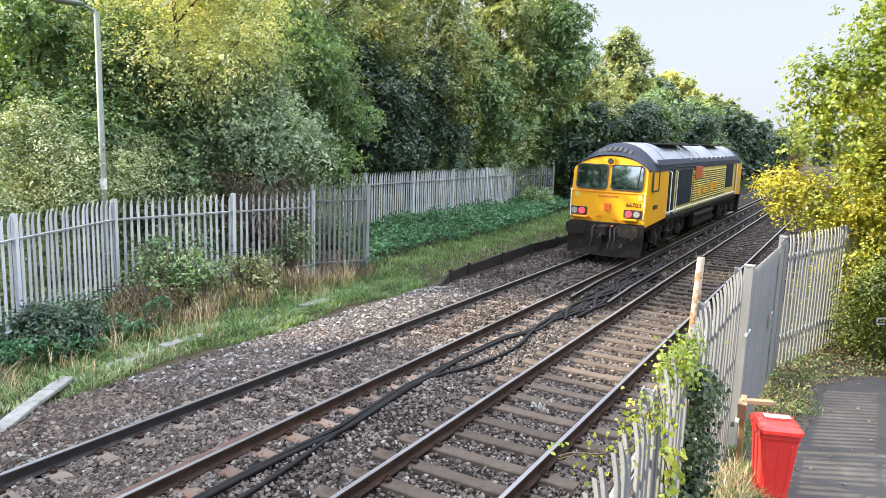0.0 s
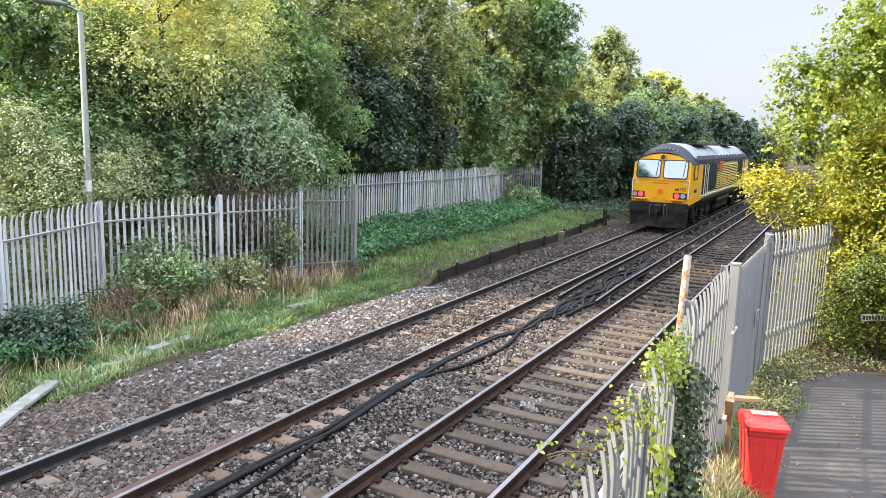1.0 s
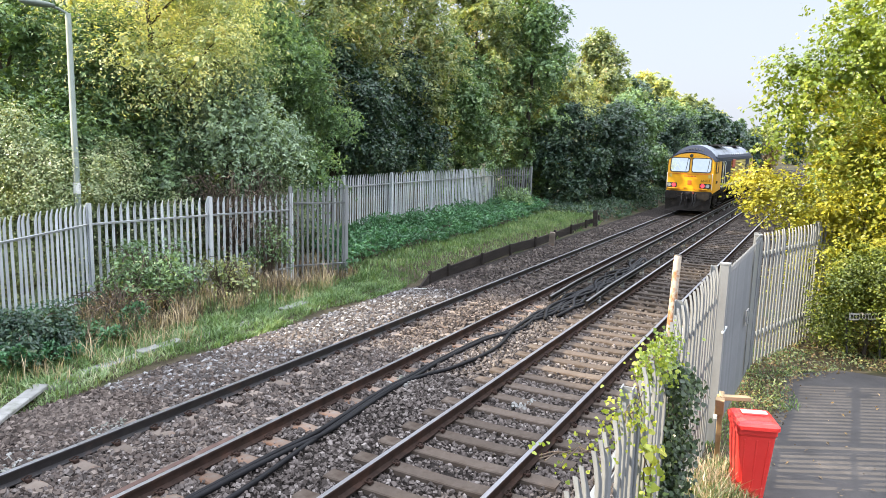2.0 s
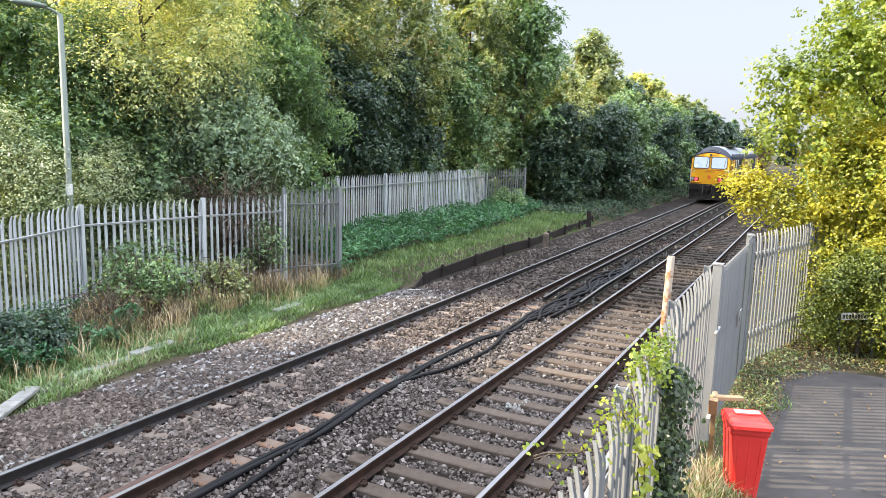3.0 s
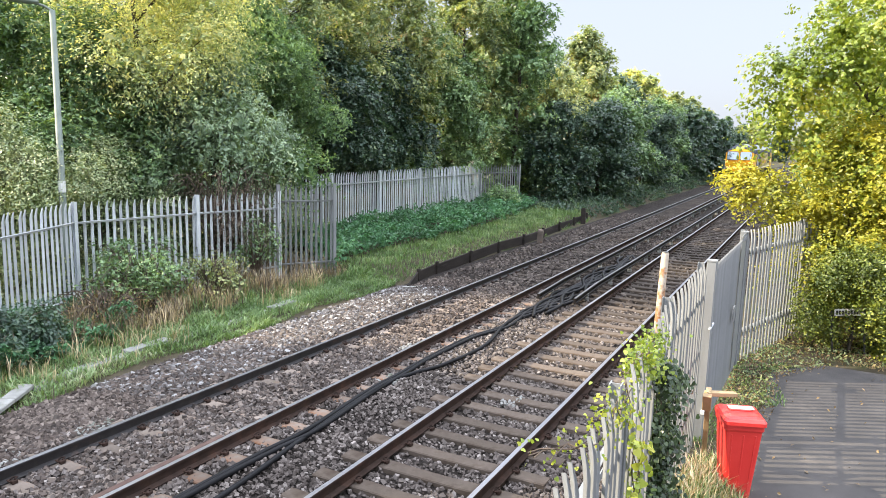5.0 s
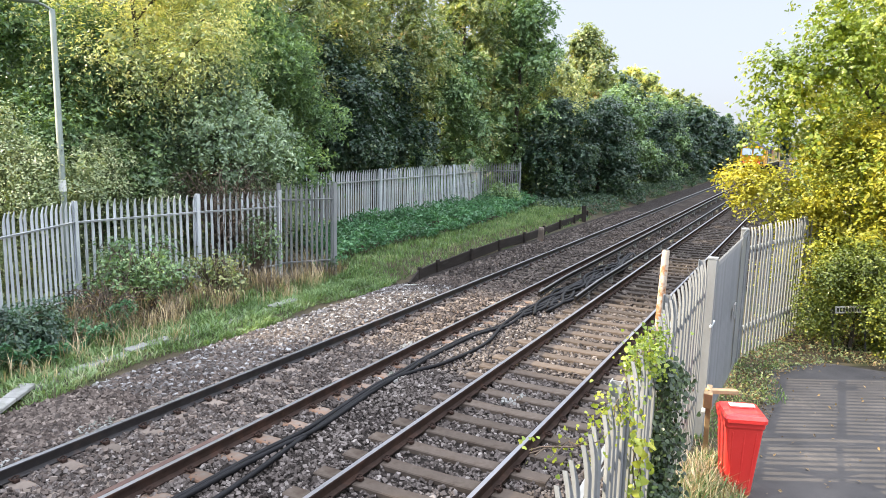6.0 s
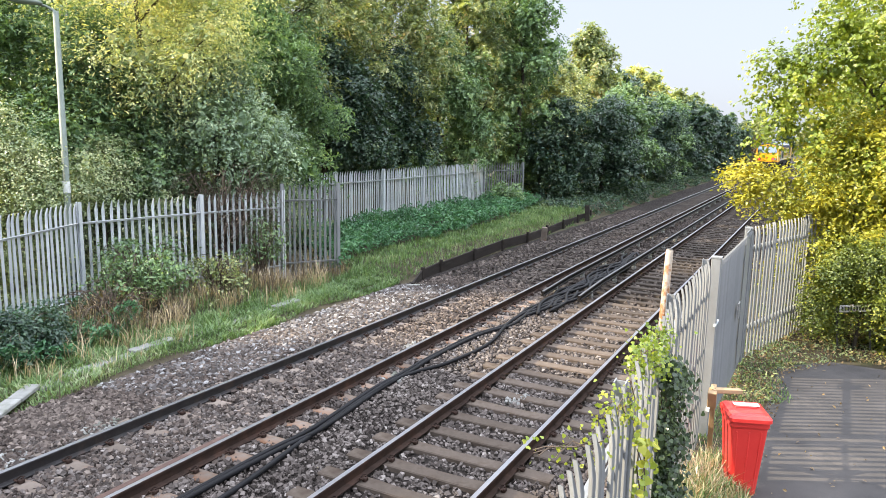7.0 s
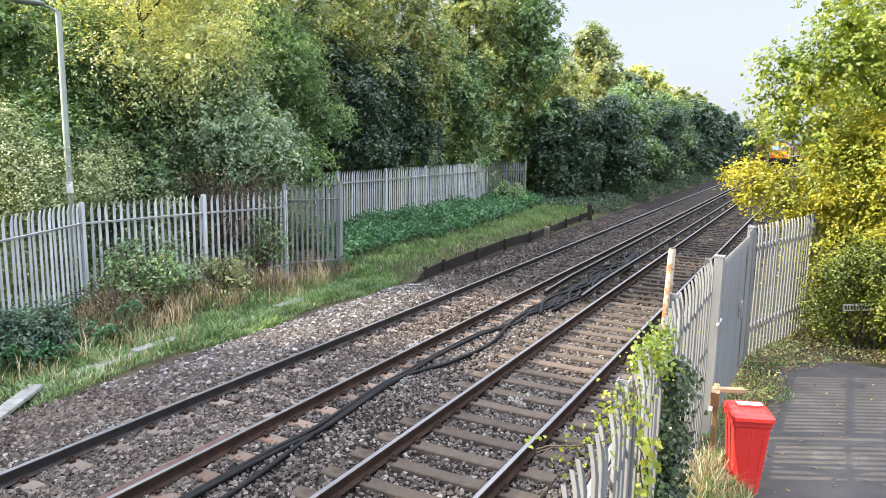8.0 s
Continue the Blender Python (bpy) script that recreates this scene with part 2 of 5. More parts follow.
class Geo:
    """Vertices and faces of one mesh."""

    def __init__(self):
        self.v, self.f, self.k = [], [], []

    def add(self, vs, fs, k=0):
        n = len(self.v)
        self.v.extend(tuple(v) for v in vs)
        self.f.extend(tuple(i + n for i in f) for f in fs)
        self.k.extend([k] * len(fs))
        return self

    def box(self, c, s, bevel=0.0, m=None, k=0):
        bm = bmesh.new()
        bmesh.ops.create_cube(bm, size=1)
        bmesh.ops.scale(bm, vec=s, verts=bm.verts)
        if bevel:
            bmesh.ops.bevel(bm, geom=list(bm.edges), offset=bevel, segments=1, affect="EDGES")
        mm = Matrix.Translation(c) @ (m or Matrix())
        bm.verts.index_update()
        self.add([mm @ v.co for v in bm.verts], [[v.index for v in f.verts] for f in bm.faces], k)
        bm.free()
        return self

    def beam(self, a, b, w, h, bevel=0.0, k=0):
        """A bar of section w by h from a to b."""
        a, b = Vector(a), Vector(b)
        q = (b - a).to_track_quat("Y", "Z").to_matrix().to_4x4()
        return self.box((a + b) / 2, (w, (b - a).length, h), bevel, q, k)

    def tube(self, pts, r, n=8, cap=True, k=0):
        """A round tube along pts; r a radius or a list of them."""
        pts = [Vector(p) for p in pts]
        rs = r if isinstance(r, (list, tuple)) else [r] * len(pts)
        vs, fs, side = [], [], None
        for i, p in enumerate(pts):
            d = (pts[min(i + 1, len(pts) - 1)] - pts[max(i - 1, 0)]).normalized()
            if side is None:
                side = d.orthogonal().normalized()
            side = (side - d * side.dot(d)).normalized()
            up = d.cross(side)
            for j in range(n):
                a = 2 * math.pi * j / n
                vs.append(p + (side * math.cos(a) + up * math.sin(a)) * rs[i])
        for i in range(len(pts) - 1):
            for j in range(n):
                fs.append((i * n + j, i * n + (j + 1) % n, (i + 1) * n + (j + 1) % n, (i + 1) * n + j))
        if cap:
            fs += [tuple(range(n))[::-1], tuple((len(pts) - 1) * n + j for j in range(n))]
        return self.add(vs, fs, k)

    def sweep(self, profile, path, k=0, closed=True):
        """A profile (across, up) carried along a path of (point, across direction)."""
        n, vs, fs = len(profile), [], []
        for p, ax in path:
            for u, w in profile:
                vs.append(Vector(p) + Vector(ax) * u + Vector((0, 0, w)))
        for i in range(len(path) - 1):
            for j in range(n if closed else n - 1):
                fs.append((i * n + j, i * n + (j + 1) % n, (i + 1) * n + (j + 1) % n, (i + 1) * n + j))
        if closed:
            fs += [tuple(range(n))[::-1], tuple((len(path) - 1) * n + j for j in range(n))]
        return self.add(vs, fs, k)

    def mesh(self, name, mats, smooth=False):
        me = bpy.data.meshes.new(name)
        me.from_pydata(self.v, [], self.f)
        for m in (mats if isinstance(mats, (list, tuple)) else [mats]):
            me.materials.append(m)
        me.polygons.foreach_set("material_index", self.k)
        me.polygons.foreach_set("use_smooth", [smooth] * len(self.f))
        me.update()
        return me


def part(name, geo, material, parent=None, label="", smooth=False, at=None):
    me = geo if isinstance(geo, bpy.types.Mesh) else geo.mesh(name, material, smooth)
    ob = new(name, me)
    if parent is not None:
        ob.parent = parent
    if at is not None:
        ob.matrix_basis = at
    return tagged(ob, label)


def thing(name, label, category, at=None, group="", kind=""):
    ob = tagged(new(name), label, category, group, kind)
    ob.empty_display_size = 0.2
    if at is not None:
        ob.matrix_basis = at
    return ob


def numpy_mesh(name, verts, size, material, smooth=False):
    """Many separate polygons of the same number of corners (size), from an array."""
    verts = np.asarray(verts, dtype=np.float32).reshape(-1, 3)
    n = len(verts)
    me = bpy.data.meshes.new(name)
    me.vertices.add(n)
    me.vertices.foreach_set("co", verts.ravel())
    me.loops.add(n)
    me.loops.foreach_set("vertex_index", np.arange(n, dtype=np.int32))
    me.polygons.add(n // size)
    me.polygons.foreach_set("loop_start", np.arange(0, n, size, dtype=np.int32))
    me.polygons.foreach_set("use_smooth", np.zeros(n // size, dtype=bool))
    me.materials.append(material)
    me.update(calc_edges=True)
    return me


rng = np.random.default_rng(7)


def unit(a):
    return a / np.maximum(np.linalg.norm(a, axis=-1, keepdims=True), 1e-9)


def leaves(points, normals, size, aspect=0.5, droop=0.25, spread=0.45):
    """Pointed leaf blades (four corners, folded at the tip) at points, facing roughly along normals."""
    n = len(points)
    nor = unit(normals + rng.normal(0, spread, (n, 3)))
    t = unit(np.cross(nor, rng.normal(0, 1, (n, 3))))
    b = np.cross(nor, t)
    s = size * rng.uniform(0.6, 1.35, (n, 1))
    t = t * s
    b = b * s * aspect * 0.5
    dip = nor * s * droop
    quad = np.stack([points - t * 0.5, points + b - dip * 0.1, points + t * 0.5 - dip, points - b + dip * 0.1], 1)
    return quad


def broad_leaves(points, normals, size, outline, spread=0.5):
    """Flat broad leaves with the given outline (across, along), slightly cupped."""
    n = len(points)
    nor = unit(normals + rng.normal(0, spread, (n, 3)))
    t = unit(np.cross(nor, rng.normal(0, 1, (n, 3))))
    t = unit(t + np.array((0, 0, -0.6)))
    t = unit(t - nor * (t * nor).sum(1, keepdims=True))
    b = np.cross(nor, t)
    s = size * rng.uniform(0.6, 1.3, (n, 1))
    return np.stack([points + b * s * u + t * s * w - nor * s * 0.18 * (u * u + w * w) for u, w in outline], 1)


HEART = ((0.0, -0.38), (0.36, -0.45), (0.5, -0.1), (0.3, 0.25), (0.0, 0.55), (-0.3, 0.25), (-0.5, -0.1), (-0.36, -0.45))
MAPLE = ((0.0, -0.5), (0.42, -0.4), (0.26, -0.08), (0.55, 0.12), (0.18, 0.18), (0.0, 0.6), (-0.18, 0.18), (-0.55, 0.12), (-0.26, -0.08), (-0.42, -0.4))


def clump_cloud(centres, radii, count, flat=0.75, shell=0.78, per=8, reach=0.5, hang=0.5):
    """Leaf points along short sprays that stand out from uneven balls and hang a little; with outward normals."""
    m = max(1, count // per)
    k = rng.integers(0, len(centres), m)
    d = unit(rng.normal(0, 1, (m, 3)))
    r = radii[k][:, None] * (shell + (1 - shell) * rng.uniform(0, 1, (m, 1))) * (1 + 0.35 * np.sin(d[:, :1] * 7 + k[:, None]) * np.cos(d[:, 1:2] * 6 + 2 * k[:, None]))
    off = d * r
    off[:, 2] *= flat
    root = centres[k] + off
    way = unit(d + rng.normal(0, 0.45, (m, 3)) + np.array((0, 0, -hang)))
    long = reach * rng.uniform(0.5, 1.2, (m, 1))
    u = (np.arange(per)[None, :, None] + 0.5) / per
    p = root[:, None] + way[:, None] * long[:, None] * u + np.array((0, 0, -0.25))[None, None] * (long[:, None] * u ** 2)
    p = p + rng.normal(0, 0.05, p.shape)
    return p.reshape(-1, 3), np.repeat(d, per, 0)
# ---- ground, ballast and tracks ----
NEAR_X, FAR_X, GAUGE, PITCH = -3.75, -7.10, 1.505, 0.583


def bend(y):
    """The line is straight at first, then curves gently to the right."""
    return max(0.0, y - 45.0) ** 2 / 3500.0


def heading(y):
    return math.atan(2 * max(0.0, y - 45.0) / 3500.0)


def ground_z(x, y):
    u = x - bend(y)
    if u > -1.45:
        return -0.10
    if u > -10.6:
        return -0.36
    if y > 16.2 and u < -10.6:
        k = min(1.0, (-10.6 - u) / 0.4) * min(1.0, (y - 16.2) / 1.2)
        return -0.3 + 0.32 * k
    return -0.30 + 0.12 * min(1.0, max(0.0, (-11.4 - u) / 1.5))


def build_ground():
    xs = [-600, -250, -120, -60, -40, -30, -24] + [-20 + 0.4 * i for i in range(52)] + [1, 2, 4, 8, 14, 25, 60, 150, 600]
    ys = [-400, -120, -40, -15, -6] + [-2 + 0.8 * i for i in range(60)] + [50, 60, 70, 80, 100, 130, 170, 230, 340, 600, 1500]
    g = Geo()
    vs = []
    for y in ys:
        for x in xs:
            z = ground_z(x, y)
            if abs(x) < 20 and -3 < y < 60:
                z += 0.035 * noise.noise(Vector((x * 0.8, y * 0.8, 0))) if x < -10.6 else 0
            vs.append((x, y, z))
    n = len(xs)
    g.add(vs, [(j * n + i, j * n + i + 1, (j + 1) * n + i + 1, (j + 1) * n + i) for j in range(len(ys) - 1) for i in range(n - 1)])
    tagged(part("ground", g, M["earth"], smooth=True), "dark earth with moss and leaf litter", "ground", kind="structure")


build_ground()

BED = [(-10.25, -0.40), (-10.0, -0.31), (-9.3, -0.235), (-8.75, -0.185), (-5.5, -0.20), (-5.05, -0.205), (-4.9, -0.238), (-2.5, -0.238), (-2.35, -0.215), (-1.75, -0.25), (-1.36, -0.33), (-1.3, -0.42)]


def bed_z(x):
    return float(np.interp(x, [b[0] for b in BED], [b[1] for b in BED]))


def track_path(x, y0, y1, step=4.0):
    out, y = [], y0
    while y < y1 + 1e-6:
        a = heading(y)
        out.append(((x + bend(y), y, 0), (math.cos(a), -math.sin(a), 0)))
        y += step if y > 40 else step
    return out


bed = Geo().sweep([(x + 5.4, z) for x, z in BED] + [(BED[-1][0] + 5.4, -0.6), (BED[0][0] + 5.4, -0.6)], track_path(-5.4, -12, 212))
tagged(part("ballast", bed, M["ballast_bed"], smooth=False), "crushed stone ballast bed under both tracks, darkened for shaded gaps", "ballast", kind="structure")

RAIL = [(-0.07, -0.159), (0.07, -0.159), (0.07, -0.148), (0.012, -0.125), (0.009, -0.045), (0.034, -0.033), (0.035, -0.006), (0.028, -0.001), (-0.028, -0.001), (-0.035, -0.006), (-0.034, -0.033), (-0.009, -0.045), (-0.012, -0.125), (-0.07, -0.148)]
HEAD = [(-0.030, -0.004), (0.030, -0.004), (0.027, 0.001), (-0.027, 0.001)]


def sleeper_mesh(name, mat_, length=2.5):
    g = Geo()
    h = length / 2
    prof = [(-0.13, -0.2), (0.13, -0.2), (0.115, -0.012), (0.1, 0.0), (-0.1, 0.0), (-0.115, -0.012)]
    vs = []
    for x, k in ((-h, -0.0), (-0.55, 0.0), (-0.2, -0.008), (0.2, -0.008), (0.55, 0.0), (h, -0.0)):
        for y, z in prof:
            vs.append((x, y * (1.0 if abs(x) > 0.5 else 0.95), z + (k if z > -0.1 else 0)))
    n = len(prof)
    fs = [(i * n + j, i * n + (j + 1) % n, (i + 1) * n + (j + 1) % n, (i + 1) * n + j) for i in range(5) for j in range(n)]
    fs += [tuple(range(n))[::-1], tuple(5 * n + j for j in range(n))]
    return g.add(vs, fs).mesh(name, mat_)


def clip_mesh():
    """A bent spring clip on its cast shoulder, beside the rail's foot."""
    g = Geo().box((0.115, 0, 0.012), (0.05, 0.07, 0.05), 0.008)
    g.tube([(0.12, -0.05, 0.03), (0.075, -0.055, 0.04), (0.06, -0.02, 0.028), (0.07, 0.02, 0.05), (0.11, 0.04, 0.05), (0.12, 0.0, 0.045)], 0.010, 5)
    return g.mesh("clip", M["rail_side"])


def build_track(x0, label, sleeper_mat, phase, lift):
    t = thing("railway_track", label, "railway track", group="running lines")
    for side in (-0.5, 0.5):
        r = part("rail", Geo().sweep(RAIL, track_path(x0 + side * GAUGE, -8, 200)), M["rail_black"] if side < 0 and x0 == FAR_X else M["rail_side"], t)
        part("running_surface", Geo().sweep(HEAD, track_path(x0 + side * GAUGE, -8, 200)), M["rail_top"], r, "polished bright rail head")
    sm = sleeper_mesh("sleeper", sleeper_mat)
    distant_mesh = sleeper_mesh("sleeper", M["sleeper_distant"])
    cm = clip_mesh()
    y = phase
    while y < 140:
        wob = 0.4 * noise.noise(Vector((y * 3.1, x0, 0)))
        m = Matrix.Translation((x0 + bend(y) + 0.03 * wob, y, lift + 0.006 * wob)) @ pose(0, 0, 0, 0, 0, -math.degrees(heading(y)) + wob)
        s = part("sleeper", distant_mesh if y > 16.5 + 3 * wob else sm, None, t, at=m)
        if y < 26:
            for side in (-0.5, 0.5):
                for d in (0, 180):
                    part("clip", cm, None, s, at=pose(side * GAUGE, 0, 0.012, 0, 0, d))
        y += PITCH
    return t


build_track(NEAR_X, "railway track on exposed brown concrete sleepers with bright rails", M["sleeper"], 6.46 - 17 * PITCH, -0.172)
build_track(FAR_X, "railway track with sleepers half buried in ballast", M["sleeper_old"], 6.20 - 17 * PITCH, -0.170)


def build_conductor(x0, y0, y1, label):
    c = thing("conductor_rail", label, "conductor rail", group="conductor rails")
    prof = [(-0.05, -0.02), (0.05, -0.02), (0.05, 0.0), (0.02, 0.012), (0.02, 0.052), (0.038, 0.062), (0.038, 0.1), (0.03, 0.106), (-0.03, 0.106), (-0.038, 0.1), (-0.038, 0.062), (-0.02, 0.052), (-0.02, 0.012), (-0.05, 0.0)]
    path = track_path(x0, y0, y1, 2.0)
    # the ramp at the rail's end dips
    (p, ax) = path[0]
    path[0] = ((p[0], p[1], -0.06), ax)
    part("rail", Geo().sweep(prof, path), M["cond_rail"], c)
    part("contact_surface", Geo().sweep([(-0.028, 0.104), (0.028, 0.104), (0.024, 0.109), (-0.024, 0.109)], path), M["cond_top"], c, "worn dull contact surface")
    y = y0 + 1.0
    pot = Geo().tube([(0, 0, -0.2), (0, 0, -0.12), (0, 0, -0.11), (0, 0, -0.02)], [0.07, 0.07, 0.05, 0.06], 10).mesh("insulator", M["concrete"])
    while y < min(y1, 90):
        part("insulator", pot, None, c, at=Matrix.Translation((x0 + bend(y), y, 0)))
        y += PITCH * 4
    return c


build_conductor(-5.86, 16.4, 190, "dark raised conductor rail on white insulators")
build_conductor(-4.93, 16.4, 190, "dark raised conductor rail on white insulators")

guard = thing("spare_rail", "rust-brown rail lying beside the running rail", "rail")
part("rail", Geo().sweep([(-0.09, -0.17), (0.06, -0.17), (0.06, -0.06), (0.05, -0.045), (-0.02, -0.04), (-0.03, -0.05), (-0.03, -0.09), (-0.08, -0.1), (-0.09, -0.11)], track_path(FAR_X + 0.5 * GAUGE - 0.16, -8, 6.4, 1.6)), M["rust_flat"], guard)


def scatter_stones(name, label, x0, x1, y0, y1, count, size, mat_, keep, kind="stuff", lift=0.0):
    """Angular stones: jittered blocks, half sunk into the bed."""
    x = rng.uniform(x0, x1, count)
    y = rng.uniform(y0, y1, count)
    ok = keep(x, y)
    x, y = x[ok], y[ok]
    n = len(x)
    z = np.interp(x - np.array([bend(v) for v in y]), [b[0] for b in BED], [b[1] for b in BED])
    s = size * rng.uniform(0.55, 1.3, (n, 1, 1))
    base = np.array([(i, j, k) for i in (-.5, .5) for j in (-.5, .5) for k in (-.5, .5)])[None]
    pts = base * rng.uniform(0.6, 1.15, (n, 1, 3)) + rng.normal(0, 0.13, (n, 8, 3))
    q = rng.normal(0, 1, (n, 4))
    q /= np.linalg.norm(q, axis=1, keepdims=True)
    w, a, b, c = q.T
    rot = np.stack([1 - 2 * (b * b + c * c), 2 * (a * b - c * w), 2 * (a * c + b * w), 2 * (a * b + c * w), 1 - 2 * (a * a + c * c), 2 * (b * c - a * w), 2 * (a * c - b * w), 2 * (b * c + a * w), 1 - 2 * (a * a + b * b)], 1).reshape(n, 3, 3)
    pts = np.einsum("nij,nkj->nki", rot, pts * s)
    pts += np.stack([x, y, z + lift + rng.uniform(-0.014, 0.032, n)], 1)[:, None]
    faces = np.array([(0, 1, 3, 2), (4, 6, 7, 5), (0, 4, 5, 1), (2, 3, 7, 6), (0, 2, 6, 4), (1, 5, 7, 3)])
    me = bpy.data.meshes.new(name)
    me.vertices.add(n * 8)
    me.vertices.foreach_set("co", pts.astype(np.float32).ravel())
    idx = (faces[None] + 8 * np.arange(n)[:, None, None]).astype(np.int32).ravel()
    me.loops.add(len(idx))
    me.loops.foreach_set("vertex_index", idx)
    me.polygons.add(len(idx) // 4)
    me.polygons.foreach_set("loop_start", np.arange(0, len(idx), 4, dtype=np.int32))
    me.polygons.foreach_set("use_smooth", np.zeros(len(idx) // 4, dtype=bool))
    me.materials.append(mat_)
    me.update(calc_edges=True)
    return tagged(new(name, me), label, "ballast", kind=kind)


def on_near_sleeper(x, y):
    k = np.abs(((y - 6.46) / PITCH + 0.5) % 1.0 - 0.5) * PITCH
    return (np.abs(x - NEAR_X) < 1.24) & (k < 0.125 + rng.normal(0, 0.012, len(x)))


def on_far_sleeper(x, y):
    k = np.abs(((y - 6.20) / PITCH + 0.5) % 1.0 - 0.5) * PITCH
    u = np.abs(x - FAR_X)
    return (u > 0.34) & (u < 1.2) & (k < 0.1) & (rng.uniform(0, 1, len(x)) < 0.93)


def on_rail(x, y):
    r = np.zeros(len(x), bool)
    for c in (NEAR_X, FAR_X):
        for s in (-0.5, 0.5):
            r |= np.abs(x - c - s * GAUGE) < 0.055
    return r


def keep_clear(x, y):
    return ~(on_near_sleeper(x, y) | on_far_sleeper(x, y) | on_rail(x, y))


scatter_stones("ballast_stones", "loose grey-brown crushed stones", -8.8, -1.4, 3.2, 17, 50000, 0.043, M["stone"], lambda x, y: keep_clear(x, y) & ((x > -6.2) | (y < 12)))
scatter_stones("ballast_stones", "brown weathered crushed stones", -9.6, -6.2, 3.2, 18, 16000, 0.052, M["stone_dark"], lambda x, y: keep_clear(x, y))
scatter_stones("ballast_stones", "pale and dark crushed stones on the shoulder", -10.05, -8.3, 7, 16.5, 9500, 0.06, M["stone_pale"], lambda x, y: keep_clear(x, y))
scatter_stones("ballast_stones", "sooty dark crushed stones", -10.1, -8.3, 3.2, 11, 7000, 0.06, M["stone_dark"], lambda x, y: keep_clear(x, y))
scatter_stones("ballast_stones", "dark crushed stones further along the line", -9.6, -1.4, 16, 40, 14000, 0.075, M["stone_distant"], lambda x, y: keep_clear(x, y))

# The nearest loose stones by the fence lie singly.
bed_ob = bpy.data.objects["ballast"]
kinds = []
for k in range(10):
    q = random.Random(k)
    g = Geo().box((0, 0, 0), (0.062, 0.048, 0.04))
    g.v = [tuple(c * q.uniform(0.65, 1.25) for c in v) for v in g.v]
    kinds.append(g.mesh("stone", M["stone"]))
q = random.Random(99)
for k in range(300):
    x, y = q.uniform(-2.85, -1.45), q.uniform(6.6, 10.2)
    part("stone", kinds[k % 10], None, bed_ob, at=Matrix.Translation((x, y, bed_z(x) + 0.03)) @ pose(0, 0, 0, q.uniform(-40, 40), q.uniform(-40, 40), q.uniform(0, 360)))

# Pale lumps of stone and spilt lime beside the rails.
for x, y, s in ((-5.95, 9.7, 0.16), (-6.6, 11.3, 0.13), (-3.9, 9.9, 0.14), (-8.25, 5.9, 0.18), (-8.4, 4.6, 0.2), (-10.0, 7.2, 0.08)):
    scatter_stones("spilt_stones", "small patch of white limestone chippings", x - s, x + s, y - s * 1.6, y + s * 1.6, 60, 0.045, M["concrete"], lambda a, b: a < 99, lift=0.012)

# ---- road on the near side ----
road = Geo()
rv, rf = [], []
rx = [-0.62, -0.4, 0.4, 1.2, 2.4, 4.5, 8.0]
ryy = [-6 + 0.75 * i for i in range(28)]
for y in ryy:
    for i, x in enumerate(rx):
        edge = -0.05 * math.sin(y * 1.7) - 0.06 * math.sin(y * 4.1) if i == 0 else 0
        far = min(y, 13.6 + 0.95 * (x + 0.3) + 0.12 * math.sin(x * 5))
        rv.append((x + edge + (0.25 if (i == 0 and y > 11) else 0), far, -0.09 + 0.012 * noise.noise(Vector((x, y, 3)))))
for j in range(len(ryy) - 1):
    for i in range(len(rx) - 1):
        n = len(rx)
        rf.append((j * n + i, j * n + i + 1, (j + 1) * n + i + 1, (j + 1) * n + i))
road.add(rv, rf)
tagged(part("road", road, M["asphalt"], smooth=True), "worn grey asphalt lane with patched edges", "road", kind="structure")

# ---- palisade fences ----


def picket_mesh(h, w=0.07):
    """A pressed W-section pale with a split, outward-curling point."""
    g = Geo()
    vs, fs = [], []
    prof = [(-0.5, 0.0), (-0.3, 0.02), (0.0, 0.004), (0.3, 0.02), (0.5, 0.0)]
    for z, k, out in ((0.0, 1, 0), (h - 0.3, 1, 0), (h - 0.17, 1, 0.002), (h - 0.09, 0.62, 0.014), (h, 0.1, 0.036)):
        for u, d in prof:
            vs.append((u * w * k, -d - out, z))
    for z, k, out in ((0.0, 1, 0), (h - 0.3, 1, 0), (h - 0.17, 1, 0.002), (h - 0.09, 0.62, 0.014), (h, 0.1, 0.036)):
        for u, d in prof:
            vs.append((u * w * k, -d - out + 0.004, z))
    for i in range(4):
        for j in range(4):
            a = i * 5 + j
            fs.append((a, a + 1, a + 6, a + 5))
            b = a + 25
            fs.append((b + 1, b, b + 5, b + 6))
        for j in (0, 4):
            a = i * 5 + j
            fs.append((a, a + 5, a + 30, a + 25) if j == 0 else (a + 25, a + 30, a + 5, a))
    fs += [(20 + j, 21 + j, 46 + j, 45 + j) for j in range(4)]
    return g.add(vs, fs).mesh("pale", M["galv"])


def post_mesh(h):
    g = Geo()
    g.box((0, 0.035, h / 2), (0.085, 0.008, h)).box((0, -0.035, h / 2), (0.085, 0.008, h)).box((0, 0, h / 2), (0.008, 0.062, h))
    return g.mesh("fence_post", M["galv"])


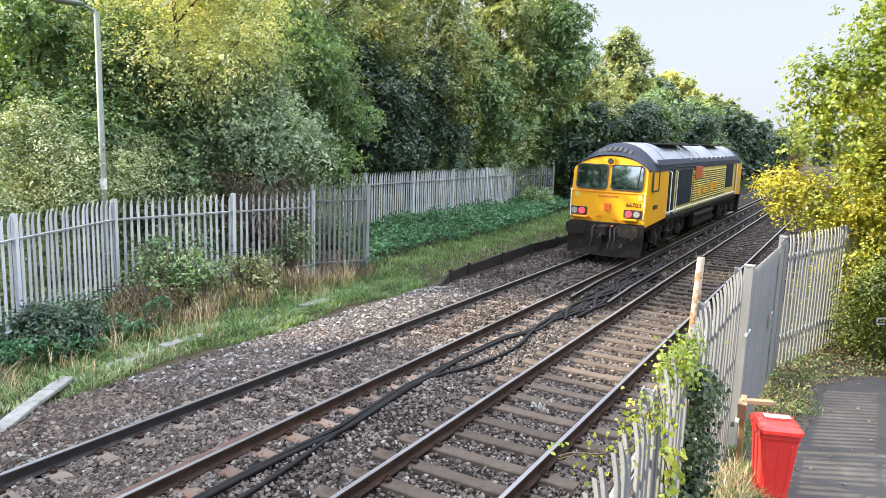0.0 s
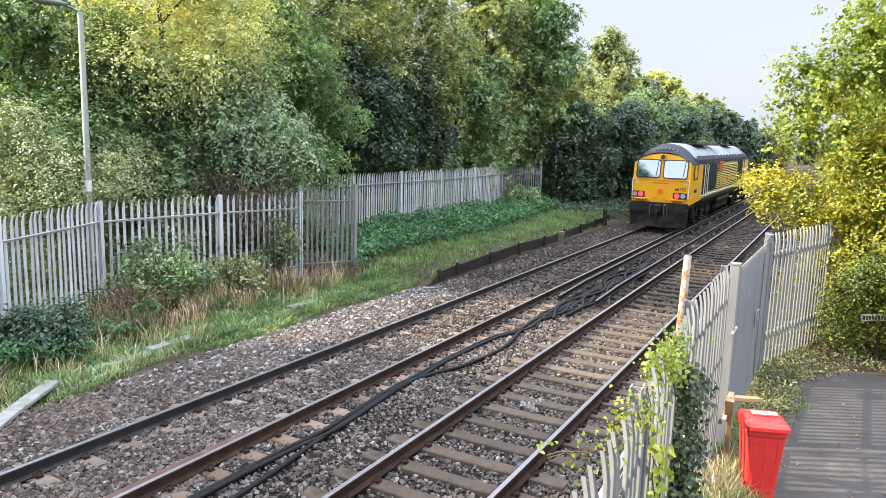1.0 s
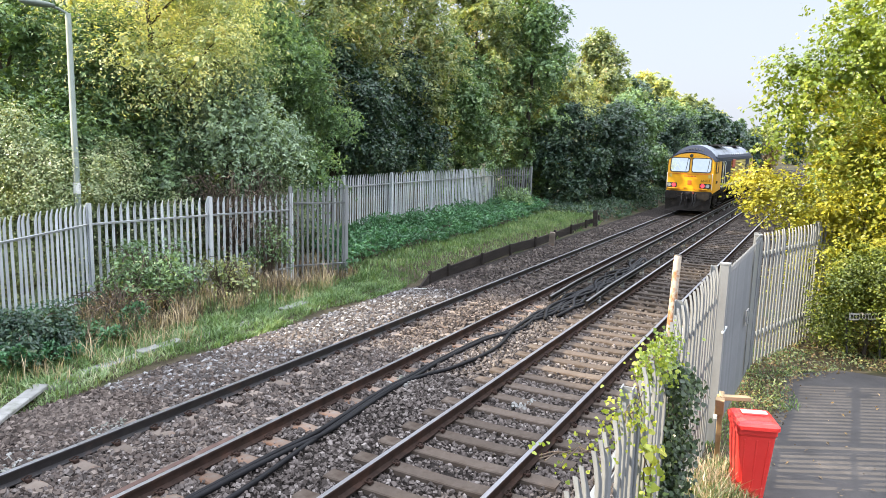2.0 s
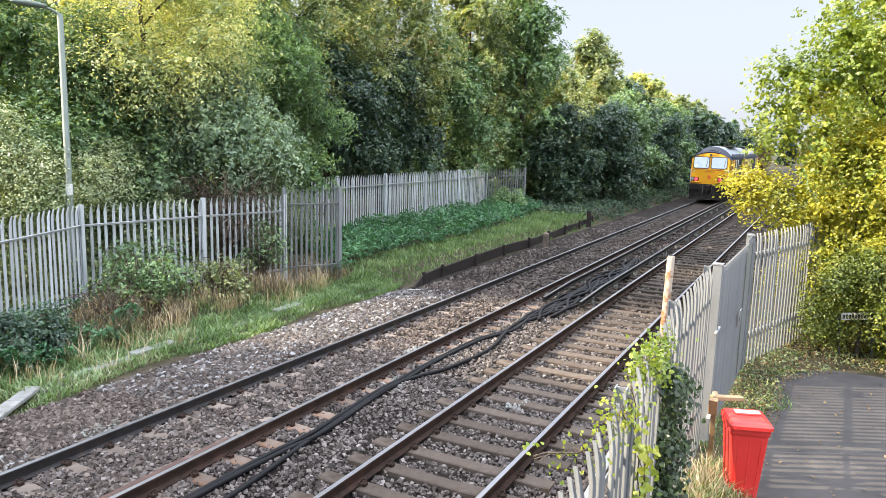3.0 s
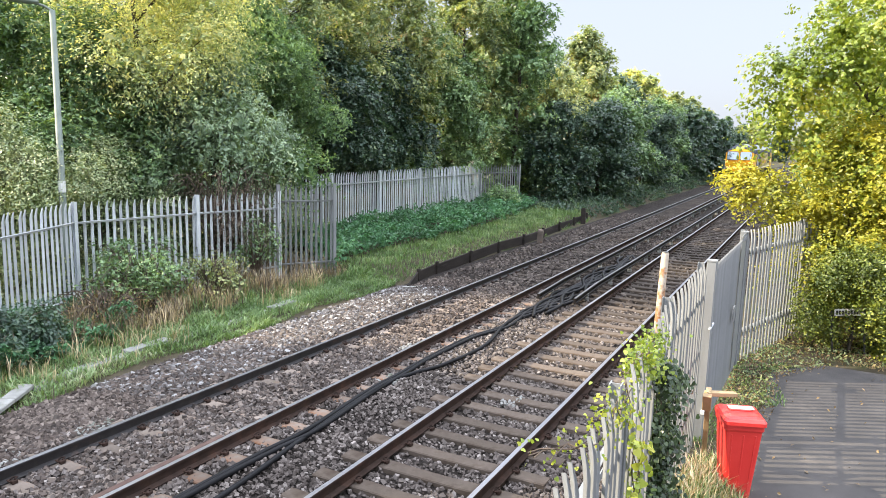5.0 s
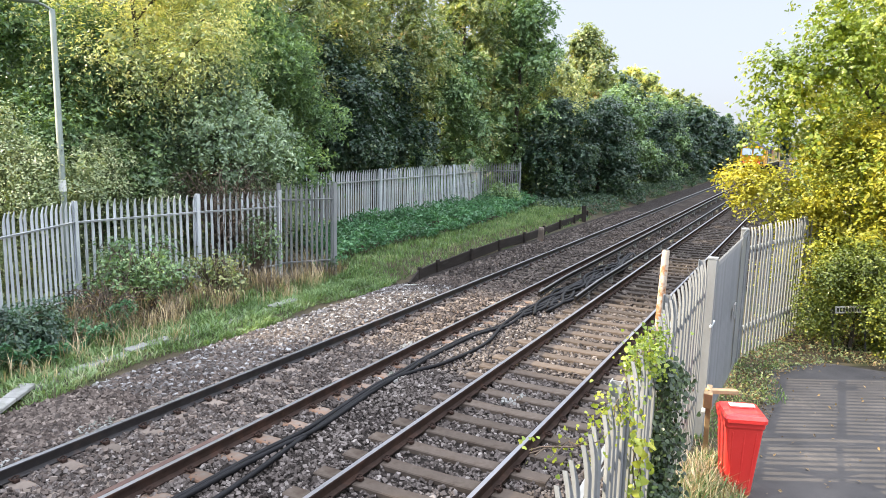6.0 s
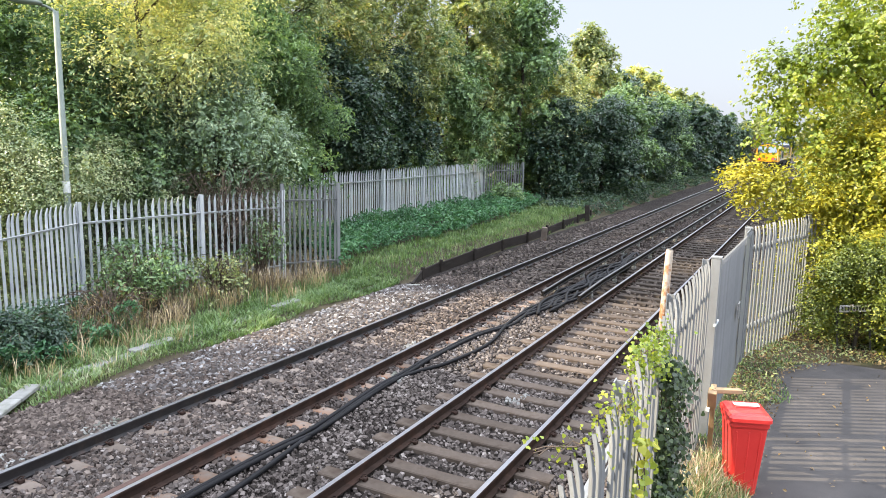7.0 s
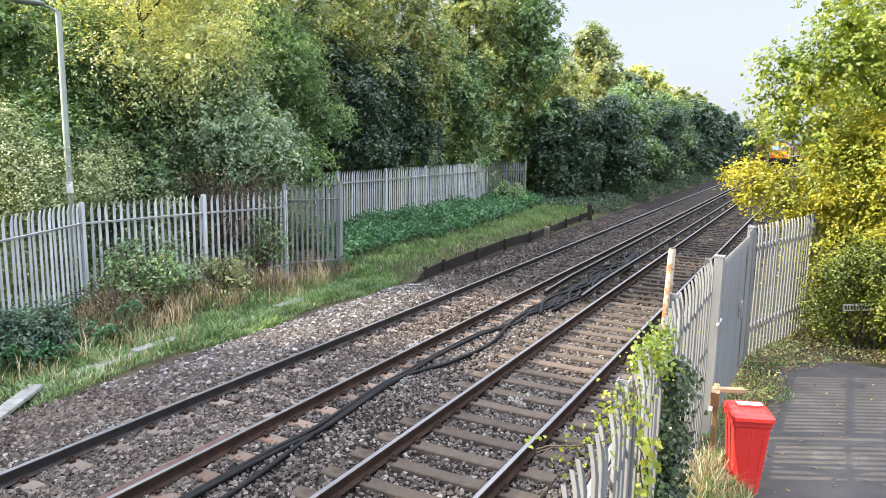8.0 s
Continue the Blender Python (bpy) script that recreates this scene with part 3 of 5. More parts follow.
def build_fence(points, base, top, label, rail_side, pitch=0.165, flip=1, mat_=None, rails=(0.42, 0.36), group="", middle=()):
    """Points along the fence line carry posts; pales and two angle rails between them."""
    f = thing("palisade_fence", label, "fence", group=group)
    h = top - base
    pm, po = picket_mesh(h + 0.05), post_mesh(h + 0.2)
    if mat_:
        pm.materials[0] = mat_
        po.materials[0] = mat_
    for i, (a, b) in enumerate(zip(points, points[1:])):
        a, b = Vector((*a, 0)), Vector((*b, 0))
        d = b - a
        ang = math.degrees(math.atan2(d.y, d.x))
        nrm = Vector((-d.y, d.x, 0)).normalized() * rail_side
        n = max(2, round(d.length / pitch))
        for k in range(n):
            p = a + d * ((k + 0.5) / n)
            lean = 1.3 * noise.noise(Vector((p.x * 9, p.y * 9, 1)))
            part("pale", pm, None, f, at=Matrix.Translation((p.x, p.y, base - 0.02 + 0.02 * noise.noise(Vector((p.x * 5, p.y * 5, 7))))) @ pose(0, 0, 0, 0.5 * lean, lean * 0.7, ang + (180 if flip < 0 else 0)))
        for zz in (top - rails[0], base + rails[1], *middle):
            o = nrm * 0.045
            g = Geo().beam((a + o) + Vector((0, 0, zz)), (b + o) + Vector((0, 0, zz)), 0.008, 0.05)
            g.beam((a + o * 1.9) + Vector((0, 0, zz + 0.022)), (b + o * 1.9) + Vector((0, 0, zz + 0.022)), 0.045, 0.008)
            part("fence_rail", g, mat_ or M["galv"], f)
    for i, q in enumerate(points):
        d = Vector(points[min(i + 1, len(points) - 1)]) - Vector(points[max(i - 1, 0)])
        nrm = Vector((-d.y, d.x)).normalized() * rail_side * 0.075
        part("fence_post", po, None, f, at=Matrix.Translation((q[0] + nrm.x, q[1] + nrm.y, base - 0.15)) @ pose(0, 0, 0, 0, 0, math.degrees(math.atan2(d.y, d.x))))
    return f


build_fence([(-11.4, 3.9), (-12.9, 6.9), (-14.2, 9.8), (-13.7, 12.8), (-13.05, 15.1)], -0.2, 2.2, "grey galvanised palisade fence overgrown with brambles", -1, group="palisade fences")
build_fence([(-13.05, 15.1), (-12.15, 16.45)], -0.15, 2.38, "end panel of a galvanised palisade fence", -1, 0.15, mat_=M["galv_darker"], group="palisade fences")
build_fence([(-16.5, 18.6), (-16.35, 21.9), (-16.3, 25.2), (-16.25, 28.5), (-16.2, 31.8), (-16.2, 35.1)], -0.1, 2.32, "straight grey palisade fence behind the nettles", -1, 0.155, group="palisade fences")
build_fence([(-16.2, 35.1), (-14.95, 37.6)], -0.1, 2.34, "end panel of the palisade fence", -1, 0.17, mat_=M["galv_darker"], group="palisade fences")
build_fence([(-0.7, -1.2), (-0.79, 1.55), (-0.92, 4.3), (-1.12, 7.05), (-1.13, 9.42)], -0.1, 2.3, "galvanised palisade fence along the lane, climbed by ivy", 1, 0.155, -1, rails=(0.36, 0.66), middle=(1.2,), mat_=M["galv_darker"], group="palisade fences")
build_fence([(-1.0, 13.55), (-0.1, 16.5), (0.85, 19.2)], -0.1, 2.3, "galvanised palisade fence running into the bushes", 1, 0.165, -1, rails=(0.36, 0.55), mat_=M["galv_darker"], group="palisade fences")


def build_gate():
    g = thing("palisade_gate", "closed galvanised palisade gate with a padlock plate", "gate")
    a, b, base, top = Vector((-1.1, 9.72, 0)), Vector((-1.02, 13.3, 0)), -0.06, 2.3
    pm = picket_mesh(top - base)
    pm.materials[0] = M["galv_darker"]
    n = 24
    for k in range(n):
        p = a.lerp(b, (k + 0.5) / n)
        part("pale", pm, None, g, at=Matrix.Translation((p.x, p.y, base)) @ pose(0, 0, 0, 0, 0, 88.8))
    for zz in (0.56, 1.2, 1.92):
        part("gate_rail", Geo().beam(a + Vector((-0.04, 0, zz)), b + Vector((-0.04, 0, zz)), 0.05, 0.05), M["galv_darker"], g)
    for q in (a, b):
        part("gate_post", Geo().box((q.x - 0.01, q.y, 1.1), (0.12, 0.12, 2.46), 0.008).box((q.x - 0.01, q.y, 2.34), (0.13, 0.13, 0.02)), M["galv_darker"], g)
    part("leading_sheet", Geo().box((-1.0, 12.9, 1.2), (0.012, 0.75, 2.3), 0.003), M["galv_darker"], g, "flat grey steel cover sheet")
    part("lock_plate", Geo().box((-0.985, 12.05, 1.15), (0.02, 0.2, 0.26), 0.005), M["galv_darker"], g, "white lock plate")
    part("bolt", Geo().beam((-1.06, 9.6, 1.45), (-1.06, 9.95, 1.45), 0.03, 0.03, 0.004), M["galv"], g)
    part("hinge", Geo().beam((-1.06, 9.6, 0.3), (-1.06, 9.95, 0.3), 0.05, 0.05, 0.004), M["galv"], g)


build_gate()
# ---- locomotive ----
M["loco_yellow"] = surface("engine_yellow_paint", (0.74, 0.35, 0.006), (0.8, 0.4, 0.01), 1.5, 40, 0.4, 0, 0.03, 0.001, (0.56, 0.25, 0.008), 1.2, (0.55, 0.8), None, 0, 0.25)
M["loco_side_yellow"] = surface("weathered_yellow_paint", (0.5, 0.4, 0.09), (0.64, 0.53, 0.16), 2, 40, 0.45, 0, 0.05, 0.001, (0.34, 0.28, 0.1), 1.6, (0.5, 0.75), (1, 1, 0.3))
M["navy"] = surface("navy_paint", (0.006, 0.01, 0.026), (0.012, 0.018, 0.042), 2, 40, 0.55, 0, 0.05, 0.001, (0.018, 0.022, 0.04), 2)
M["roof_grey"] = surface("grey_roof_paint", (0.2, 0.225, 0.26), (0.29, 0.32, 0.36), 1.4, 40, 0.4, 0.1, 0.05, 0.001, (0.13, 0.135, 0.15), 1.2, (0.52, 0.8), (1, 0.4, 1))
M["soot"] = surface("sooty_underframe", (0.011, 0.01, 0.009), (0.032, 0.028, 0.025), 4, 50, 0.75, 0.1, 0.3, 0.004, (0.055, 0.045, 0.037), 2.5)
M["bright_white"] = surface("white_paint", (0.68, 0.69, 0.68), (0.78, 0.79, 0.78), 4, 50, 0.45, 0, 0.03, 0.001)
M["plate_red"] = surface("red_enamel", (0.4, 0.05, 0.03), (0.5, 0.08, 0.05), 4, 50, 0.35, 0, 0.03, 0.001)
M["orange"] = surface("orange_enamel", (0.72, 0.13, 0.02), (0.8, 0.18, 0.03), 4, 50, 0.4, 0, 0.03, 0.001)
M["rubber"] = surface("dark_rubber", (0.02, 0.02, 0.02), (0.035, 0.035, 0.035), 4, 50, 0.7, 0, 0.1, 0.001)


def glass_mat(name, tint, rough=0.06, metal=0.75):
    m, nt, bs = nodes_of(name)
    c = ramp(nt, noise_of(nt, 2.0, 4), ((0.3, tint), (0.8, tuple(min(1, 1.2 * v) for v in tint))))
    nt.links.new(c, bs.inputs["Base Color"])
    bs.inputs["Roughness"].default_value, bs.inputs["Metallic"].default_value = rough, metal
    return m


def lamp_mat(name, col, power):
    m, nt, bs = nodes_of(name)
    bs.inputs["Base Color"].default_value = (*col, 1)
    bs.inputs["Emission Color"].default_value = (*col, 1)
    bs.inputs["Emission Strength"].default_value = power
    bs.inputs["Roughness"].default_value = 0.2
    return m


M["screen"] = glass_mat("reflecting_windscreen", (0.72, 0.8, 0.88), 0.04, 1.0)
M["side_glass"] = glass_mat("side_window_glass", (0.3, 0.32, 0.25), 0.1, 0.5)
M["lens"] = glass_mat("lamp_lens", (0.6, 0.62, 0.62), 0.12, 0.6)
M["tail_red"] = lamp_mat("red_tail_lens", (1.0, 0.05, 0.07), 0.9)

for key in ("navy", "soot"):
    M[key].node_tree.nodes["Principled BSDF"].inputs["Specular IOR Level"].default_value = 0.2
engine = thing("locomotive", "yellow and blue diesel locomotive running away with red tail lamps lit", "locomotive")


def section(w, top, shoulder=3.0, sill=1.2, n=12):
    """Half-closed cross-section: up one side, over the arched roof and down the other."""
    out = [(-w, sill), (-w, shoulder - 0.08)]
    for i in range(n + 1):
        u = -1 + 2 * i / n
        out.append((u * (w - 0.03), shoulder + (top - shoulder) * (1 - abs(u) ** 2.3)))
    return out + [(w, shoulder - 0.08), (w, sill)]


def loft(g, stations, pick, k=0):
    """Skin between sections at (y, w, top); pick chooses the stretch of section points."""
    rings = []
    for y, w, top in stations:
        rings.append([(x, y, z) for x, z in section(w, top)][pick])
    n = len(rings[0])
    vs = [v for r in rings for v in r]
    fs = [(i * n + j, (i + 1) * n + j, (i + 1) * n + j + 1, i * n + j + 1) for i in range(len(rings) - 1) for j in range(n - 1)]
    return g.add(vs, fs, k)


def rounded(w, h, r, n=4):
    out = []
    for cx, cz, a0 in ((w / 2 - r, h / 2 - r, 0), (-w / 2 + r, h / 2 - r, 90), (-w / 2 + r, -h / 2 + r, 180), (w / 2 - r, -h / 2 + r, 270)):
        for i in range(n + 1):
            a = radians(a0 + 90 * i / n)
            out.append((cx + r * math.cos(a), cz + r * math.sin(a)))
    return out


def slab(outline, depth, m, hole=None):
    """A plate with the outline in its x-z plane, or a frame when hole is given."""
    g = Geo()
    n = len(outline)
    if hole is None:
        vs = [m @ Vector((x, 0, z)) for x, z in outline] + [m @ Vector((x, depth, z)) for x, z in outline]
        g.add(vs, [tuple(range(n))[::-1], tuple(range(n, 2 * n))] + [(i, (i + 1) % n, n + (i + 1) % n, n + i) for i in range(n)])
    else:
        vs = [m @ Vector((x, d, z)) for d in (0, depth) for o in (outline, hole) for x, z in o]
        f = []
        for i in range(n):
            j = (i + 1) % n
            f += [(i, n + i, n + j, j), (2 * n + i, 2 * n + j, 3 * n + j, 3 * n + i), (i, j, 2 * n + j, 2 * n + i), (n + i, 3 * n + i, 3 * n + j, n + j)]
        g.add(vs, f)
    return g


SIDE_L, SIDE_R, ROOF = slice(0, 2), slice(-2, None), slice(1, -1)
RAKE = 0.11


def build_cab(y0, s, name, end_label):
    """A cab: upright lower front, raked window band, sides; s is +1 when the cab faces back along -y."""
    g = Geo()
    for sx in (-1, 1):
        g.add([(sx * 1.24, y0, 1.12), (sx * 1.25, y0, 2.2), (sx * 1.24, y0 + s * RAKE * 0.75, 2.92), (sx * 1.32, y0 + s * 0.6, 2.95), (sx * 1.325, y0 + s * 2.5, 2.95), (sx * 1.325, y0 + s * 2.5, 1.28), (sx * 1.325, y0 + s * 0.6, 1.2), (sx * 1.32, y0 + s * 0.6, 2.2)],
              [(0, 1, 7, 6), (1, 2, 3, 7), (6, 7, 3, 4, 5)])
    g.add([(-1.24, y0, 1.12), (1.24, y0, 1.12), (1.25, y0, 2.2), (-1.25, y0, 2.2)], [(0, 1, 2, 3)])
    top = [(x, y0 + s * RAKE * (z - 2.2), z) for x, z in section(1.24, 3.40)][1:-1]
    g.add([(-1.25, y0, 2.2)] + top + [(1.25, y0, 2.2)], [tuple(range(len(top) + 2))])
    return part(name, g, M["loco_yellow"], engine, end_label)


cab = build_cab(0.55, 1, "cab", "bright yellow cab end")
build_cab(20.75, -1, "cab", "bright yellow cab end")
# window surround is a lighter, narrower band above the seam
part("waist_seam", Geo().box((0, 0.54, 2.2), (2.44, 0.016, 0.02)), M["orange"], cab)
for sx in (-0.585, 0.585):
    mm = Matrix.Translation((sx, 0.582, 2.70)) @ pose(0, 0, 0, -6.2)
    part("windscreen", slab(rounded(1.0, 0.76, 0.1), 0.02, mm), M["screen"], cab, "sky-reflecting windscreen")
    part("windscreen_frame", slab(rounded(1.07, 0.83, 0.13), 0.03, mm @ Matrix.Translation((0, -0.014, 0)), rounded(0.99, 0.75, 0.1)), M["rubber"], cab, "black rubber window seal")
    part("wiper", Geo().beam((sx + 0.42, 0.6, 3.12), (sx + 0.36, 0.545, 2.5), 0.015, 0.015).beam((sx + 0.38, 0.555, 2.75), (sx + 0.33, 0.53, 2.36), 0.02, 0.012), M["rubber"], cab)
for sx in (-0.98, 0.86):
    lc = part("light_cluster", slab(rounded(0.6, 0.27, 0.05), 0.06, Matrix.Translation((sx, 0.5, 1.55))), M["rubber"], cab, "black lamp housing")
    inner = 1 if sx < 0 else -1
    part("tail_lamp", Geo().tube([(sx + inner * 0.13, 0.5, 1.55), (sx + inner * 0.13, 0.478, 1.55)], 0.108, 14), M["tail_red"], lc, "lit red tail lamp")
    part("headlamp", Geo().tube([(sx - inner * 0.13, 0.5, 1.55), (sx - inner * 0.13, 0.48, 1.55)], 0.105, 14), M["lens"], lc, "clear headlamp lens")
    part("step_plate", Geo().box((sx + inner * 0.1, 0.46, 1.36), (0.5, 0.16, 0.06), 0.01), M["loco_yellow"], cab)
part("top_lamp", slab(rounded(0.26, 0.24, 0.03), 0.08, Matrix.Translation((0.0, 0.58, 3.22))), M["loco_yellow"], cab)
part("top_lens", Geo().tube([(0, 0.58, 3.22), (0, 0.562, 3.22)], [0.1, 0.085], 14), M["rubber"], cab, "round dark marker lamp")
part("badge", Geo().box((0.0, 0.535, 1.72), (0.22, 0.03, 0.26), 0.01), M["orange"], cab, "orange square jumper cover")
for sx in (-1.06, 1.06):
    part("warning_plate", Geo().box((sx, 0.545, 2.1), (0.14, 0.012, 0.2)), M["loco_side_yellow"], cab, "pale warning plate")
for k, sx in enumerate((-0.55, -0.25, 0.3, 0.62)):
    part("lifting_hook", Geo().beam((sx - 0.08, 0.5, 1.38), (sx + 0.08, 0.5, 1.44 if k % 2 else 1.3), 0.05, 0.03), M["orange"], cab)
for sx in (-1.22, 1.22):
    part("handrail", Geo().tube([(sx, 0.5, 1.35), (sx, 0.44, 1.4), (sx * 1.01, 0.44, 2.2), (sx, 0.5, 2.25)], 0.016, 6), M["bright_white"], cab, "white grab rail")


def lettering(text, size, m, mat_, parent, name):
    c = bpy.data.curves.new(name, "FONT")
    c.body, c.size, c.align_x, c.align_y, c.extrude = text, size, "CENTER", "CENTER", 0.002
    tmp = bpy.data.objects.new(name, c)
    me = bpy.data.meshes.new_from_object(tmp)
    bpy.data.objects.remove(tmp)
    me.materials.clear()
    me.materials.append(mat_)
    return part(name, me, None, parent, at=m)


lettering("66703", 0.2, Matrix.Translation((0.86, 0.543, 1.83)) @ pose(0, 0, 0, 90, 0, 0), M["navy"], cab, "running_number")
for i in range(9):
    part("name_bar", Geo().box((-0.3 + i * 0.075, 0.545, 2.07), (0.05, 0.008, 0.05)), M["plate_red"], cab)
# cab sides: window, door window, number bars
for sx in (-1, 1):
    part("side_window", slab(rounded(0.75, 0.62, 0.06), 0.03, Matrix.Translation((sx * 1.318, 1.35, 2.62)) @ pose(0, 0, 0, 0, 0, 90)), M["side_glass"], cab, "dark cab side window")
    part("side_window_frame", slab(rounded(0.85, 0.72, 0.09), 0.03, Matrix.Translation((sx * 1.328 + 0.015, 1.35, 2.62)) @ pose(0, 0, 0, 0, 0, 90), rounded(0.74, 0.61, 0.06)), M["rubber"], cab)
    for i in range(5):
        part("number_bar", Geo().box((sx * 1.325, 1.2 + 0.13 * i, 1.75), (0.012, 0.08, 0.14)), M["navy"], cab)

# visor and roof
g = Geo()
loft(g, [(0.62, 1.26, 3.43), (0.74, 1.275, 3.49), (1.35, 1.32, 3.76), (1.7, 1.34, 3.82)], ROOF)
ring = [(x, 0.62, z) for x, z in section(1.26, 3.43)][ROOF]
ring2 = [(x, 0.7, z) for x, z in section(1.24, 3.36)][ROOF]
n = len(ring)
g.add(ring + ring2, [(j, j + 1, n + j + 1, n + j) for j in range(n - 1)])
part("visor", g, M["navy"], engine, "dark navy roof end", smooth=True)
for i in range(7):
    part("horn_slot", Geo().box((-0.5 + i * 0.17, 0.98, 3.58 - 0.012 * abs(i - 3) ** 2), (0.13, 0.3, 0.12), 0.02, pose(0, 0, 0, 25)), M["rubber"], engine)
g = Geo()
loft(g, [(1.7, 1.34, 3.82), (2.6, 1.34, 3.84), (18.7, 1.34, 3.84), (19.1, 1.34, 3.82)], ROOF)
part("roof", g, M["roof_grey"], engine, "pale grey arched roof", smooth=True)
part("visor", loft(Geo(), [(19.1, 1.34, 3.82), (20.05, 1.32, 3.80), (20.7, 1.275, 3.5), (20.8, 1.26, 3.43)], ROOF), M["navy"], engine, smooth=True)
for y in (3.1, 6.2, 9.5, 13.0, 16.4, 18.6):
    part("roof_seam", loft(Geo(), [(y, 1.352, 3.855), (y + 0.06, 1.352, 3.855)], ROOF), M["navy"], engine, smooth=True)
for y0, y1, x in ((4.2, 7.6, 0.2), (7.9, 8.8, 0.5), (13.2, 16.2, 0.15)):
    part("roof_hatch", Geo().box((x, (y0 + y1) / 2, 3.815), (1.3, y1 - y0, 0.08), 0.03), M["soot"], engine, "dark sooty roof grille")
part("exhaust", Geo().box((0.3, 8.4, 3.86), (0.6, 0.7, 0.1), 0.04), M["soot"], engine)
for i in range(9):
    part("roof_bracket", Geo().box((1.22, 7.0 + i * 1.1, 3.25), (0.04, 0.06, 0.22), 0.01), M["bright_white"], engine)

for sx in (-1, 1):
    part("cant_rail", Geo().add([(sx * 1.345, 1.7, 2.93), (sx * 1.345, 19.1, 2.93), (sx * 1.31, 19.1, 3.13), (sx * 1.31, 1.7, 3.13), (sx * 1.2, 19.1, 3.3), (sx * 1.2, 1.7, 3.3)], [(0, 1, 2, 3), (3, 2, 4, 5)]), M["navy"], engine, "navy band along the roof's edge")
# engine-room sides
g = Geo()
for sx in (-1, 1):
    g.add([(sx * 1.3, 3.05, 1.34), (sx * 1.3, 18.2, 1.34), (sx * 1.3, 18.2, 2.95), (sx * 1.3, 3.05, 2.95)], [(0, 1, 2, 3)])
part("engine_room", g, M["loco_side_yellow"], engine, "weathered yellow engine-room side")
for sx in (-1, 1):
    # Flat navy slab stands for the door recess; its darkness is colour only.
    part("door_recess", Geo().box((sx * 1.31, 3.65, 2.1), (0.03, 0.85, 1.7), 0.01), M["navy"], engine, "flat navy cab door, coloured as dark as a recess")
    part("side_panel", Geo().box((sx * 1.315, 5.7, 2.25), (0.05, 2.6, 1.35), 0.012), M["navy"], engine, "dark navy side panel")
    part("side_panel", Geo().box((sx * 1.315, 16.2, 2.35), (0.05, 2.0, 1.15), 0.012), M["navy"], engine, "dark navy side panel")
    part("cant_strip", Geo().box((sx * 1.318, 10.6, 2.97), (0.04, 15.0, 0.12), 0.01), M["navy"], engine)
    part("sill", Geo().box((sx * 1.325, 10.6, 1.44), (0.04, 15.1, 0.055), 0.01), M["bright_white"], engine, "white lining along the sill")
    part("sole_bar", Geo().box((sx * 1.29, 10.65, 1.24), (0.06, 15.2, 0.16), 0.02), M["soot"], engine)
    for i in range(13):
        part("louvre", Geo().box((sx * 1.33, 11.1, 1.62 + i * 0.095), (0.05, 7.6, 0.05), 0.012, pose(0, 0, 0, 0, sx * 25)), M["loco_side_yellow"], engine)
        part("louvre_gap", Geo().box((sx * 1.306, 11.1, 1.575 + i * 0.095), (0.016, 7.6, 0.03)), M["navy"], engine)
    for i, (yy, hh) in enumerate(((8.5, 0.42), (9.6, 0.34), (11.2, 0.42), (12.2, 0.3))):
        part("logo_block", Geo().box((sx * 1.364, yy, 1.95 + 0.03 * i), (0.012, 0.62, hh), 0.004), M["loco_yellow"], engine)
    part("nameplate", Geo().box((sx * 1.37, 8.1, 2.72), (0.03, 1.3, 0.5), 0.01), M["plate_red"], engine, "red nameplate")
    for y in (3.2, 4.12, 18.1):
        part("handrail", Geo().tube([(sx * 1.33, y, 1.35), (sx * 1.4, y, 1.4), (sx * 1.4, y, 2.85), (sx * 1.33, y, 2.9)], 0.018, 6), M["bright_white"], engine, "white grab rail")
    part("footstep", Geo().box((sx * 1.27, 3.65, 0.75), (0.2, 0.5, 0.04)).box((sx * 1.27, 3.65, 0.45), (0.2, 0.5, 0.04)).box((sx * 1.3, 3.42, 0.75), (0.03, 0.03, 0.8)).box((sx * 1.3, 3.88, 0.75), (0.03, 0.03, 0.8)), M["soot"], engine)

